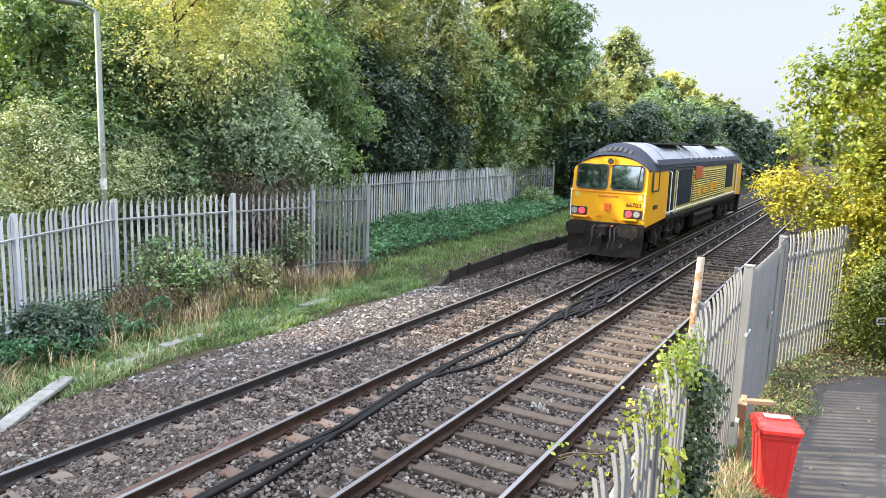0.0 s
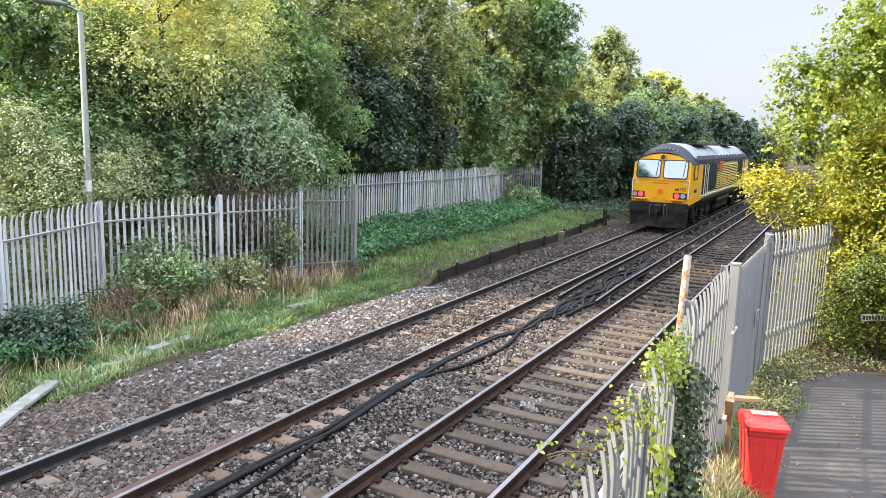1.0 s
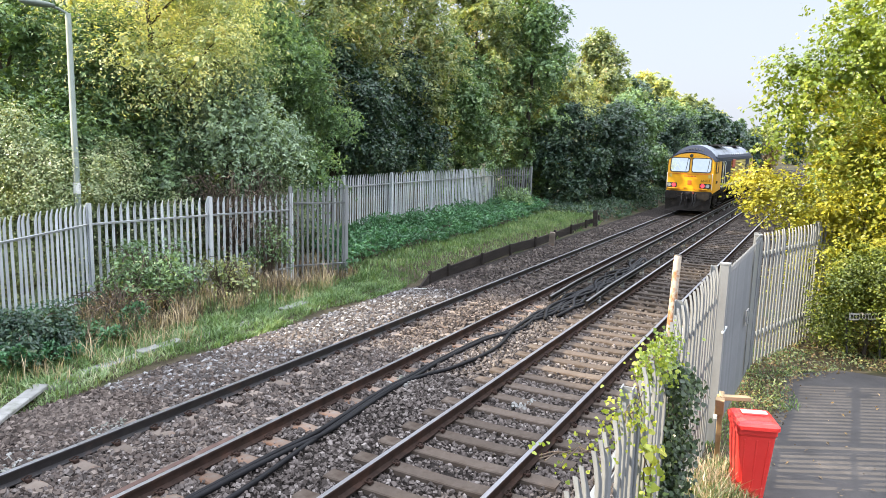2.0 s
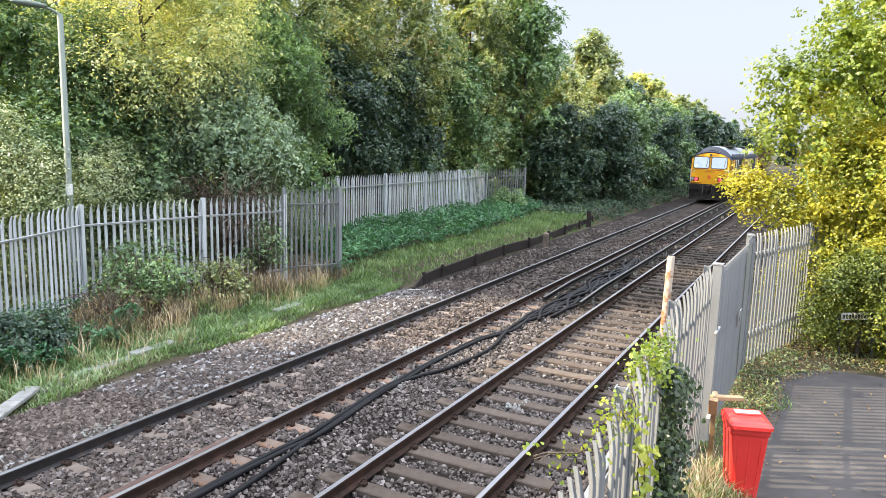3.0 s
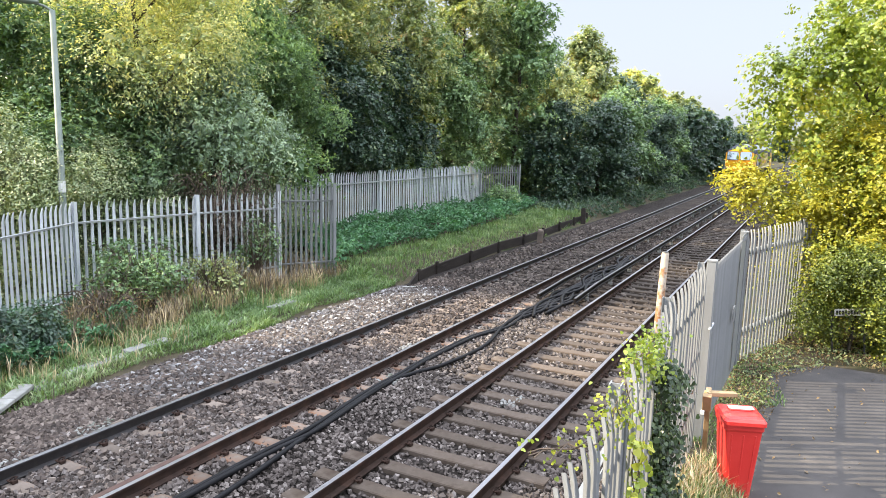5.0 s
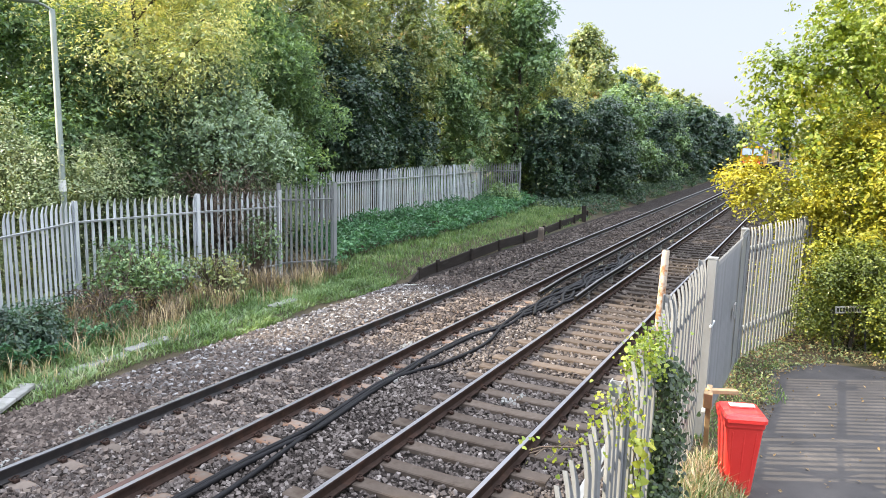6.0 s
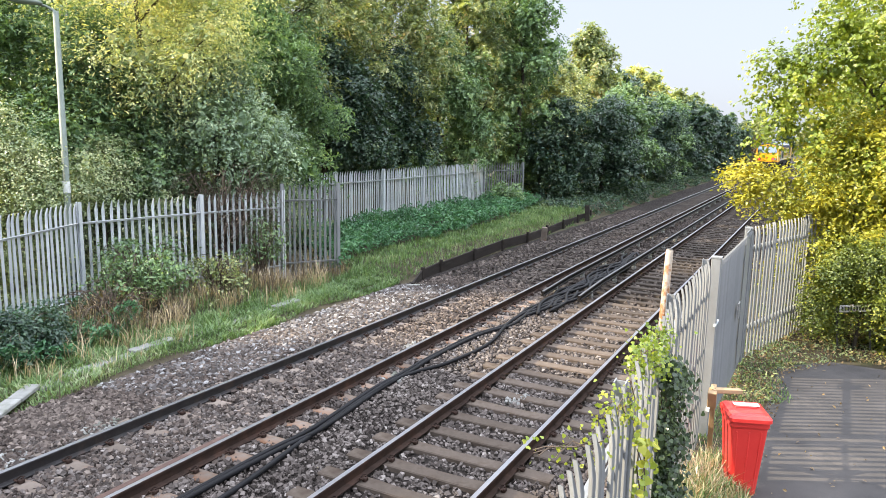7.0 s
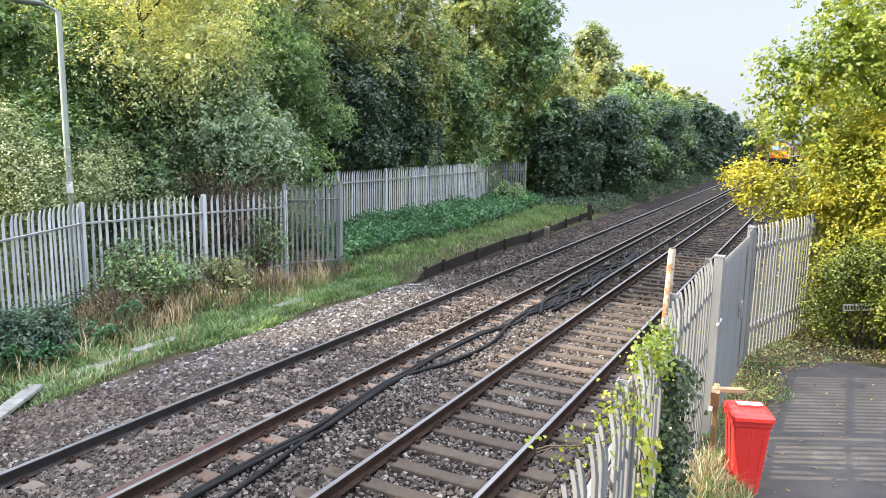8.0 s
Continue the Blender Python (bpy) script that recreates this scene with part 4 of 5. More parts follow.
# underframe, tank, bogies, wheels
part("underframe", Geo().box((0, 10.65, 1.05), (2.3, 19.6, 0.22), 0.03), M["soot"], engine)
tank = part("fuel_tank", Geo().box((0, 11.0, 0.6), (2.3, 4.6, 0.6), 0.14), M["soot"], engine)
for sx in (-1, 1):
    part("air_tank", Geo().tube([(sx * 1.15, 8.4, 0.9), (sx * 1.15, 12.6, 0.9)], 0.15, 12), M["soot"], engine, "sooty air reservoir")
wheelsets = []
for yb in (4.3, 17.0):
    bg = Geo()
    for sx in (-1, 1):
        bg.box((sx * 1.02, yb, 0.78), (0.16, 4.9, 0.3), 0.05)
        for dy in (-1.85, 0, 1.85):
            bg.box((sx * 1.1, yb + dy, 0.55), (0.2, 0.34, 0.42), 0.05)
            bg.tube([(sx * 1.12, yb + dy + 0.5, 0.5), (sx * 1.12, yb + dy + 0.5, 0.95)], 0.1, 8)
            bg.tube([(sx * 1.12, yb + dy - 0.5, 0.5), (sx * 1.12, yb + dy - 0.5, 0.95)], 0.1, 8)
        bg.box((sx * 1.05, yb, 0.3), (0.06, 4.2, 0.06), 0.01)
    bg.box((0, yb, 0.7), (2.0, 0.5, 0.3), 0.05)
    part("bogie", bg, M["soot"], engine)
    for dy in (-1.85, 0, 1.85):
        wg = Geo().tube([(-0.95, 0, 0), (0.95, 0, 0)], 0.09, 10)
        for sx in (-1, 1):
            wg.tube([(sx * 0.70, 0, 0), (sx * 0.72, 0, 0), (sx * 0.72, 0, 0), (sx * 0.82, 0, 0), (sx * 0.82, 0, 0), (sx * 0.84, 0, 0)], [0.56, 0.56, 0.53, 0.525, 0.4, 0.2], 28)
            wg.box((sx * 0.845, 0.3, 0), (0.02, 0.1, 0.1))
        w = part("wheelset", wg, M["soot"], engine)
        wheelsets.append((w, yb + dy))

# buffers, coupling, plough
for y0, s in ((0.0, 1), (21.3, -1)):
    plough = Geo()
    plough.add([(-1.25, y0 + s * 0.35, 0.95), (1.25, y0 + s * 0.35, 0.95), (1.2, y0 + s * 0.3, 0.15), (0.2, y0 + s * 0.12, 0.15), (-0.2, y0 + s * 0.12, 0.15), (-1.2, y0 + s * 0.3, 0.15),
                (-1.25, y0 + s * 0.6, 0.95), (1.25, y0 + s * 0.6, 0.95), (1.2, y0 + s * 0.6, 0.15), (-1.2, y0 + s * 0.6, 0.15)],
               [(0, 1, 2, 3, 4, 5), (6, 9, 8, 7), (0, 6, 7, 1), (1, 7, 8, 2), (0, 5, 9, 6), (2, 8, 9, 5, 4, 3)])
    part("snow_plough", plough, M["soot"], engine, "black snow plough")
    part("buffer_beam", Geo().box((0, y0 + s * 0.56, 1.05), (2.5, 0.14, 0.34), 0.03), M["soot"], engine)
    for sx in (-0.87, 0.87):
        b = Geo().tube([(sx, y0 + s * 0.55, 1.03), (sx, y0 + s * 0.2, 1.03)], 0.13, 14)
        b.add([v for v in slab(rounded(0.66, 0.4, 0.14), 0.05, Matrix.Translation((sx, y0 + s * 0.0, 1.03))).v], slab(rounded(0.66, 0.4, 0.14), 0.05, Matrix()).f)
        b.tube([(sx, y0 + s * 0.2, 1.03), (sx, y0 + s * 0.03, 1.03)], 0.09, 12)
        part("buffer", b, M["soot"], engine, "oval-faced black buffer")
    cp = Geo().box((0, y0 + s * 0.25, 0.98), (0.3, 0.5, 0.34), 0.04)
    cp.tube([(0, y0 + s * 0.1, 1.0), (0.0, y0 - s * 0.04, 0.8), (0.02, y0 - s * 0.02, 0.5), (0.0, y0, 0.3)], 0.045, 8)
    cp.tube([(-0.08, y0 + s * 0.1, 0.95), (-0.08, y0 - s * 0.02, 0.7), (-0.07, y0, 0.45)], 0.03, 8)
    part("coupling", cp, M["soot"], engine, "hanging screw coupling")
    for i, sx in enumerate((-0.32, 0.28, 0.42)):
        part("air_hose", Geo().tube([(sx, y0 + s * 0.45, 1.12), (sx, y0 + s * 0.1, 1.05), (sx + 0.05, y0 + s * 0.0, 0.75), (sx - 0.03, y0 + s * 0.02, 0.42)], 0.028, 7), M["rubber"], engine)
    part("hose_cock", Geo().box((0.3, y0 + s * 0.2, 1.14), (0.07, 0.1, 0.07), 0.01), M["plate_red"], engine, "red hose cock")
# ---- trees and plants ----


def limbs(height, radius, seed, trunk_r, count=9, start=0.2):
    """A tapered, slightly crooked trunk and limbs that reach into the crown; returns the mesh and the limb tips."""
    r = random.Random(seed)
    g = Geo()
    pts, x, y = [], 0.0, 0.0
    n = 7
    for i in range(n + 1):
        pts.append(Vector((x, y, -0.15 + (height * 0.85) * i / n)))
        x += r.uniform(-0.12, 0.12) * height / 10
        y += r.uniform(-0.12, 0.12) * height / 10
    g.tube(pts, [trunk_r * (1 - 0.85 * i / n) for i in range(n + 1)], 9)
    tips = []
    for i in range(count):
        k = start + (0.9 - start) * (i + r.random()) / count
        j = min(n - 1, int(k * n))
        base = pts[j].lerp(pts[j + 1], k * n - j)
        a = r.uniform(0, 6.283)
        reach = radius * r.uniform(0.55, 0.95) * (1.0 - 0.5 * max(0, k - 0.5))
        tip = base + Vector((math.cos(a) * reach, math.sin(a) * reach, height * r.uniform(0.06, 0.2)))
        mid = base.lerp(tip, 0.5) + Vector((0, 0, r.uniform(-0.1, 0.35)))
        rr = trunk_r * (0.5 - 0.3 * k)
        g.tube([base, mid, tip], [rr, rr * 0.65, rr * 0.2], 6)
        tips += [tip, mid]
        for _ in range(2):
            t2 = mid.lerp(tip, r.uniform(0.2, 0.8)) + Vector((r.uniform(-1, 1), r.uniform(-1, 1), r.uniform(0.1, 0.9))) * radius * 0.3
            g.tube([mid, mid.lerp(t2, 0.5) + Vector((0, 0, 0.1)), t2], [rr * 0.5, rr * 0.3, 0.008], 5)
            tips.append(t2)
    tips.append(pts[-1])
    return g, tips


def crown_mesh(name, height, radius, low, n_clump, n_leaf, leaf, mat_, seed, tips=(), clump=(0.35, 0.8), droop=0.25, aspect=0.5, taper=0.5, flat=0.75, hang=0.5, reach=0.5, extra=(), simple=False, outline=None, inner=40):
    """Clumps in an uneven egg from low to height, filled with sprays of leaves."""
    global rng
    keep, rng = rng, np.random.default_rng(seed)
    u = rng.uniform(0, 1, n_clump) ** 0.9
    z = low + (height - low) * u
    prof = np.sin(np.pi * np.clip(0.2 + 0.8 * u, 0, 1)) ** taper * (1.0 - 0.2 * u)
    a = rng.uniform(0, 2 * np.pi, n_clump)
    rad = radius * prof * (0.3 + 0.75 * rng.uniform(0, 1, n_clump) ** 0.5) * (0.85 + 0.3 * np.sin(3 * a + seed) * np.sin(5 * u + seed))
    centres = np.stack([rad * np.cos(a), rad * np.sin(a), z], 1)
    if len(tips):
        centres = np.concatenate([centres, np.array([tuple(t) for t in tips])])
    radii = rng.uniform(clump[0], clump[1], len(centres)) * (radius / 3.0) ** 0.4
    if len(extra):
        centres = np.concatenate([centres, np.array([e[:3] for e in extra for _ in range(2)])])
        radii = np.concatenate([radii, np.array([e[3] for e in extra for _ in range(2)])])
    p, d = clump_cloud(centres, radii, n_leaf, flat, hang=hang, reach=reach)
    p[:, 2] = np.maximum(p[:, 2], 0.03)
    quads = leaves(p, d * 0.8 + np.array((0, 0, 0.9)), leaf, aspect, droop)
    # dense inner foliage, in the shade of the outer sprays
    m = int(inner * len(centres))
    k = rng.integers(0, len(centres), m)
    heart = centres[k] * np.array((0.93, 0.93, 1.0)) + unit(rng.normal(0, 1, (m, 3))) * (radii[k] * rng.uniform(0, 0.45, m))[:, None]
    heart[:, 2] = np.maximum(heart[:, 2], 0.1)
    quads = np.concatenate([quads, leaves(heart, rng.normal(0, 1, (m, 3)), leaf * 1.9, 0.75, 0.2, 0.2)])
    if outline:
        size = np.concatenate([np.full((len(p), 1), leaf), np.full((m, 1), leaf * 1.7)])
        quads = broad_leaves(np.concatenate([p, heart]), np.concatenate([d, rng.normal(0, 1, (m, 3))]) + np.array((0, 0, 0.6)), size, outline)
    rng = keep
    if outline:
        return numpy_mesh(name, quads, len(outline), mat_)
    if simple:
        return numpy_mesh(name, quads[:, 1:4] * 1.0, 3, mat_)
    return numpy_mesh(name, quads, 4, mat_)


def build_tree(label, at, height, radius, low, mat_, seed, n_leaf=15000, leaf=0.16, n_clump=70, trunk_r=0.16, name="tree", category="tree", clump=(0.45, 0.95), aspect=0.45, droop=0.25, taper=0.5, hang=0.5, reach=0.5, extra=(), group="trees along the line", simple=False, outline=None):
    t = thing(name, label, category, at, group)
    g, tips = limbs(height, radius, seed, trunk_r, start=max(0.2, 0.95 * low / height))
    part("trunk", g, M["bark"], t)
    part("crown", crown_mesh("crown", height, radius, low, n_clump, n_leaf, leaf, mat_, seed, tips, clump, droop, aspect, taper, 0.75, hang, reach, extra, simple, outline), None, t)
    return t


def spin(x, y, z=0.0, rz=0.0, s=1.0, sz=None):
    return Matrix.Translation((x, y, z)) @ pose(0, 0, 0, 0, 0, rz) @ Matrix.Diagonal((s, s, sz or s, 1))


# behind the first fence
build_tree("tall ash tree with yellow-green autumn leaves", spin(-17.0, 13.8), 10.8, 3.0, 4.5, M["leaf_yellow"], 11, 46000, 0.1, 40, aspect=0.42, reach=0.8, hang=0.3, clump=(0.5, 1.0))
build_tree("dark green holly tree behind the palisade fence", spin(-19.9, 11.5), 8.6, 2.3, 2.4, M["leaf_dark"], 12, 22000, 0.13, 40, aspect=0.6)
build_tree("mid-green elder behind the ivy bank", spin(-17.6, 12.9), 6.6, 2.3, 0.8, M["leaf_dark"], 47, 26000, 0.13, 46, aspect=0.55)
build_tree("olive-green tree behind the holly", spin(-21.0, 17.4), 13.0, 2.8, 3.0, M["leaf_olive"], 41, 18000, 0.19, 50, aspect=0.5)
build_tree("grey-green willow overhanging the palisade fence", spin(-15.4, 15.2), 5.4, 2.3, 1.3, M["leaf_blue"], 13, 30000, 0.135, 44, aspect=0.42, droop=0.5, hang=0.7, reach=0.6)
build_tree("grey-green willow behind the palisade fence", spin(-16.7, 18.4), 7.8, 2.6, 1.4, M["leaf_dark"], 14, 32000, 0.14, 46, aspect=0.44, droop=0.5, hang=0.7, reach=0.6)
build_tree("tall olive tree hung with brown seed clusters", spin(-18.8, 19.6), 13.0, 3.2, 3.0, M["leaf_olive"], 15, 38000, 0.16, 60, 0.22, aspect=0.42, hang=0.7, reach=0.7)
build_tree("tall olive tree with thin upper branches", spin(-19.6, 24.6), 13.8, 3.4, 4.5, M["leaf_olive"], 16, 32000, 0.18, 56, 0.22, aspect=0.42, hang=0.6, reach=0.7)
build_tree("dark ivy-clad tree behind the nettles' fence", spin(-18.4, 23.8), 7.6, 2.4, 2.6, M["leaf_shaded"], 17, 30000, 0.14, 36, aspect=0.75)
build_tree("dark ivy-clad tree behind the nettles' fence", spin(-18.3, 28.6), 7.8, 2.6, 1.8, M["leaf_shaded"], 42, 30000, 0.15, 38, aspect=0.75)
build_tree("tall olive tree with pale bare limbs", spin(-20.0, 30.5), 14.5, 3.7, 4.0, M["leaf_olive"], 19, 32000, 0.2, 60, 0.24, hang=0.6, reach=0.7)
build_tree("dense green tree behind the palisade fence", spin(-18.4, 34.2), 9.4, 3.0, 1.0, M["leaf_dark"], 18, 28000, 0.18, 50, aspect=0.5)
build_tree("large mixed green tree beside the fence's end", spin(-16.9, 41.0), 13.6, 3.3, 1.0, M["leaf_dark"], 20, 22000, 0.24, 60, 0.22, hang=0.6, aspect=0.5)
build_tree("tall green tree with feathery top", spin(-19.0, 44.0), 16.5, 3.6, 4.0, M["leaf_olive"], 43, 15000, 0.24, 60, 0.24)
build_tree("tall dark green tree beyond the fence", spin(-18.8, 38.0), 14.6, 3.2, 3.0, M["leaf_olive"], 46, 18000, 0.24, 56, 0.22, hang=0.6)
build_tree("green hawthorn at the fence's end", spin(-14.2, 41.4), 5.8, 2.2, 0.2, M["leaf_shaded"], 44, 20000, 0.17, 40, aspect=0.6)

# the wood further along, which comes down to the line
tall = build_tree("tall grey-green poplar above the hedge", spin(-16.9, 56.0), 12.4, 2.5, 4.5, M["leaf_olive"], 24, 20000, 0.27, 150, 0.2, taper=0.8, clump=(0.45, 0.8), aspect=0.8, simple=True)
gold = build_tree("yellow-green tree among dark ones", spin(-15.3, 45.5), 8.4, 1.9, 2.5, M["leaf_yellow"], 23, 20000, 0.2, 50, aspect=0.8, simple=True)
# Shade of the lineside wall is put into the darker leaf colour.
dark = build_tree("dark green lineside tree reaching to the ground", spin(-13.0, 47.0), 6.0, 2.5, 0.1, M["leaf_shaded"], 21, 24000, 0.22, 46, aspect=0.8, simple=True)
grey = build_tree("mid-green lineside tree reaching to the ground", spin(-13.4, 53.0), 7.4, 2.7, 0.1, M["leaf_dark"], 22, 22000, 0.24, 46, aspect=0.8, simple=True)
far_dark = build_tree("distant dark green lineside tree", spin(-13.0 + bend(84), 84.0), 7.2, 3.0, 0.1, M["leaf_shaded"], 25, 8000, 0.46, 40, aspect=0.8, simple=True)
far_mix = build_tree("distant olive lineside tree", spin(-16.0 + bend(88), 88.0), 9.0, 3.2, 0.5, M["leaf_olive"], 26, 8000, 0.42, 60)
far_gold = build_tree("distant yellow-green lineside tree", spin(-17.5 + bend(72), 72.0), 10.4, 3.2, 1.5, M["leaf_yellow"], 27, 8000, 0.42, 60)
for i, (src, x, y, s) in enumerate((
        (grey, -19.4, 48.0, 1.2), (dark, -13.0, 59.5, 1.05), (grey, -13.2, 65.5, 1.0), (dark, -13.2, 71.5, 1.05), (far_dark, -13.0, 77.5, 1.0), (far_mix, -17.6, 63.5, 1.05),
        (far_dark, -18.0, 50.0, 1.2), (far_dark, -17.4, 68.0, 1.3), (far_gold, -17.0, 80.0, 0.92), (far_dark, -13.0, 91.0, 0.95), (far_mix, -16.0, 97.0, 1.0),
        (far_dark, -13.0, 99.0, 0.9), (far_dark, -13.2, 107.0, 0.85), (far_mix, -16.0, 109.0, 0.9), (far_dark, -13.4, 116.0, 0.8), (far_mix, -14.0, 126.0, 0.7), (far_dark, -14.0, 136.0, 0.7),
        (far_dark, -15.0, 148.0, 0.7), (far_mix, -17.0, 165.0, 0.85), (far_dark, -13.0, 175.0, 0.8), (far_mix, -6.0, 190.0, 0.9), (far_dark, 2.0, 200.0, 1.0), (far_mix, -12.0, 215.0, 1.1), (far_dark, -24.0, 210.0, 1.3),
        (far_dark, -30.5, 9.0, 1.35), (far_mix, -31.5, 14.2, 1.00), (far_dark, -30.5, 19.4, 1.35), (far_mix, -31.5, 24.6, 1.00), (far_dark, -30.5, 29.8, 1.35), (far_mix, -31.5, 35.0, 1.00), (far_dark, -30.5, 40.2, 1.35), (far_mix, -31.5, 45.4, 1.00), (far_dark, -30.5, 50.6, 1.35))):
    copy_thing(src, spin(x + bend(y), y, 0, 67 * i, s))
rust = build_tree("rust-coloured autumn hedge in the distance", spin(-13.6 + bend(128), 128.0), 4.6, 3.2, 0.2, M["leaf_rust"], 28, 5000, 0.34, 50, 0.1, "hedge", "hedge")
copy_thing(rust, spin(-14.4 + bend(138), 138.0, 0, 90, 1.0))
copy_thing(rust, spin(-13.2 + bend(119), 119.0, 0, 200, 0.85))
build_tree("dark pointed conifer in the distance", spin(-18.9, 172.0), 9.6, 1.3, 0.2, M["leaf_dark"], 29, 5000, 0.34, 60, 0.2, taper=0.9, clump=(0.5, 0.9))
# unseen trees, added past the first fence towards the crossing, to shade the line
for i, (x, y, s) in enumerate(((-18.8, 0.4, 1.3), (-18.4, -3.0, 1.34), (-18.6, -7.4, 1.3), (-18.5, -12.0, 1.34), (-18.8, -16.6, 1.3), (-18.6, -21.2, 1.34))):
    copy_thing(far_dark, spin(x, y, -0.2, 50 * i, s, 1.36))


# Added out of view: high crowns block sun from the tracks, not the ivy.
shade_tree = build_tree("unseen tall tree with a high crown, added to shade the line", spin(-24.5, -1.2), 16.5, 3.0, 11.0, M["leaf_dark"], 70, 9000, 0.4, 50, 0.25, simple=True)
for i, y in enumerate((-6.2, -11.2, -16.2)):
    copy_thing(shade_tree, spin(-24.5, y, 0, 70 * i, 1.0))


def leaf_bed(name, label, inside, box, count, leaf, mat_, height, category="plants", aspect=0.55, z0=None, lumps=1.2):
    """Low plants over a piece of ground: leaves on uneven mounds."""
    global rng
    x = rng.uniform(box[0], box[1], count)
    y = rng.uniform(box[2], box[3], count)
    ok = np.array([inside(a, b) for a, b in zip(x, y)])
    x, y = x[ok], y[ok]
    h = np.array([height * (0.55 + 0.6 * noise.noise(Vector((a * lumps, b * lumps, 2))) + 0.35 * noise.noise(Vector((a * 4, b * 4, 5)))) for a, b in zip(x, y)])
    base = np.array([ground_z(a, b) if z0 is None else z0 for a, b in zip(x, y)])
    z = base + np.maximum(0.03, h) * (1 - 0.55 * rng.uniform(0, 1, len(x)) ** 2)
    p = np.stack([x, y, z], 1)
    nn = rng.normal(0, 0.35, (len(x), 3)) + np.array((0, 0, 1))
    return tagged(new(name, numpy_mesh(name, leaves(p, nn, leaf, aspect, 0.3, 0.5), 4, mat_)), label, category, kind="stuff")


def blades(name, label, inside, box, count, height, mat_, category="grass", width=0.012, lean=0.45, z0=None):
    """Grass blades, bent at half height."""
    x = rng.uniform(box[0], box[1], count)
    y = rng.uniform(box[2], box[3], count)
    ok = np.array([inside(a, b) for a, b in zip(x, y)])
    x, y = x[ok], y[ok]
    n = len(x)
    z = np.array([ground_z(a, b) if z0 is None else z0 for a, b in zip(x, y)]) - 0.02
    tuft = np.array([0.75 + 0.5 * noise.noise(Vector((a * 1.6, b * 1.6, 9))) for a, b in zip(x, y)])
    h = height * rng.uniform(0.45, 1.25, n) * tuft
    a = rng.uniform(0, 2 * np.pi, n)
    s = np.stack([np.cos(a), np.sin(a), np.zeros(n)], 1) * width * rng.uniform(0.6, 1.4, (n, 1))
    b = a + np.pi / 2 + rng.normal(0, 0.4, n)
    out = np.stack([np.cos(b), np.sin(b), np.zeros(n)], 1) * (h * lean * rng.uniform(0.1, 1.4, n))[:, None]
    p0 = np.stack([x, y, z], 1)
    p1 = p0 + out * 0.35 + np.array((0, 0, 1)) * (h * 0.62)[:, None]
    p2 = p0 + out + np.array((0, 0, 1)) * (h * 0.95)[:, None]
    quad = np.stack([p0 - s, p1 - s * 0.8, p2, p1 + s * 0.8], 1)
    return tagged(new(name, numpy_mesh(name, quad, 4, mat_)), label, category, kind="stuff")


def front_of_nettles(y):
    return float(np.interp(y, [16.2, 20, 24, 30, 35, 38], [-11.9, -12.3, -12.2, -12.4, -13.3, -13.8]))


leaf_bed("nettles", "dense dark green nettle bed before the fence", lambda x, y: x < front_of_nettles(y) and x > -16.1 and (y > 17.2 or x > -13), (-16.1, -11.5, 16.3, 37.5), 34000, 0.13, M["nettle"], 0.95, "nettles", lumps=0.9)
# Leaf colour darkened to carry the shadow at the wood's foot.
leaf_bed("nettles", "weeds at the foot of the wood, coloured dark for its shade", lambda x, y: x - bend(y) < -10.2 - 0.3 * math.sin(y * 0.9), (-15, -9.6, 36, 84), 26000, 0.16, M["leaf_shaded"], 0.5, "weeds")
blades("grass", "bright green and yellowing grass on the bank", lambda x, y: front_of_nettles(y) - 0.4 < x < -10.35 + 0.1 * math.sin(y * 2), (-14, -9.9, 16.1, 37), 26000, 0.26, M["grass"], width=0.014)
blades("grass", "rank green grass beside the ballast", lambda x, y: -11.9 < x < -10.32 + 0.16 * math.sin(y * 1.3), (-12, -9.9, 4.2, 17), 24000, 0.22, M["grass"], width=0.011, lean=0.9)
blades("grass", "long green grass before the fence", lambda x, y: x > -14.2 + abs(y - 9.8) * 0.25 and noise.noise(Vector((x * 0.9, y * 0.9, 14))) > 0.0, (-14.2, -11.6, 5.0, 16.6), 9000, 0.42, M["grass"], width=0.012, lean=0.7)
blades("dry_grass", "tall straw-coloured dead grass along the fence", lambda x, y: noise.noise(Vector((x * 1.5, y * 1.2, 4))) > -0.05 and x < -11.25 - 0.1 * abs(y - 13), (-13.6, -10.9, 8.6, 17.0), 6500, 0.7, M["straw"], "dry grass", 0.007, 0.5)
blades("dry_grass", "dark brown dead stalks at the fence's foot", lambda x, y: noise.noise(Vector((x * 1.3, y * 1.3, 24))) > -0.15, (-13.9, -11.7, 7.5, 16.6), 6000, 0.75, M["dead"], "dry grass", 0.006, 0.4)
blades("dry_grass", "thin pale dead grass stalks among the weeds", lambda x, y: noise.noise(Vector((x * 1.4, y * 1.2, 8))) > 0.05, (-13.0, -10.6, 4.5, 10), 2600, 0.6, M["straw"], "dry grass", 0.006, 0.7)
leaf_bed("weeds", "dark green weeds at the fence's foot", lambda x, y: x < -11.3 - 0.25 * abs(y - 7) , (-14.0, -11.2, 4.4, 9.6), 14000, 0.085, M["nettle"], 0.7, "weeds")
leaf_bed("ground_ivy", "pale green ivy covering the ground behind the fence", lambda x, y: x < -14.4 or y > 17, (-20, -14.3, 3.0, 20), 24000, 0.11, M["leaf_ivy"], 0.9, "ivy", lumps=0.7)

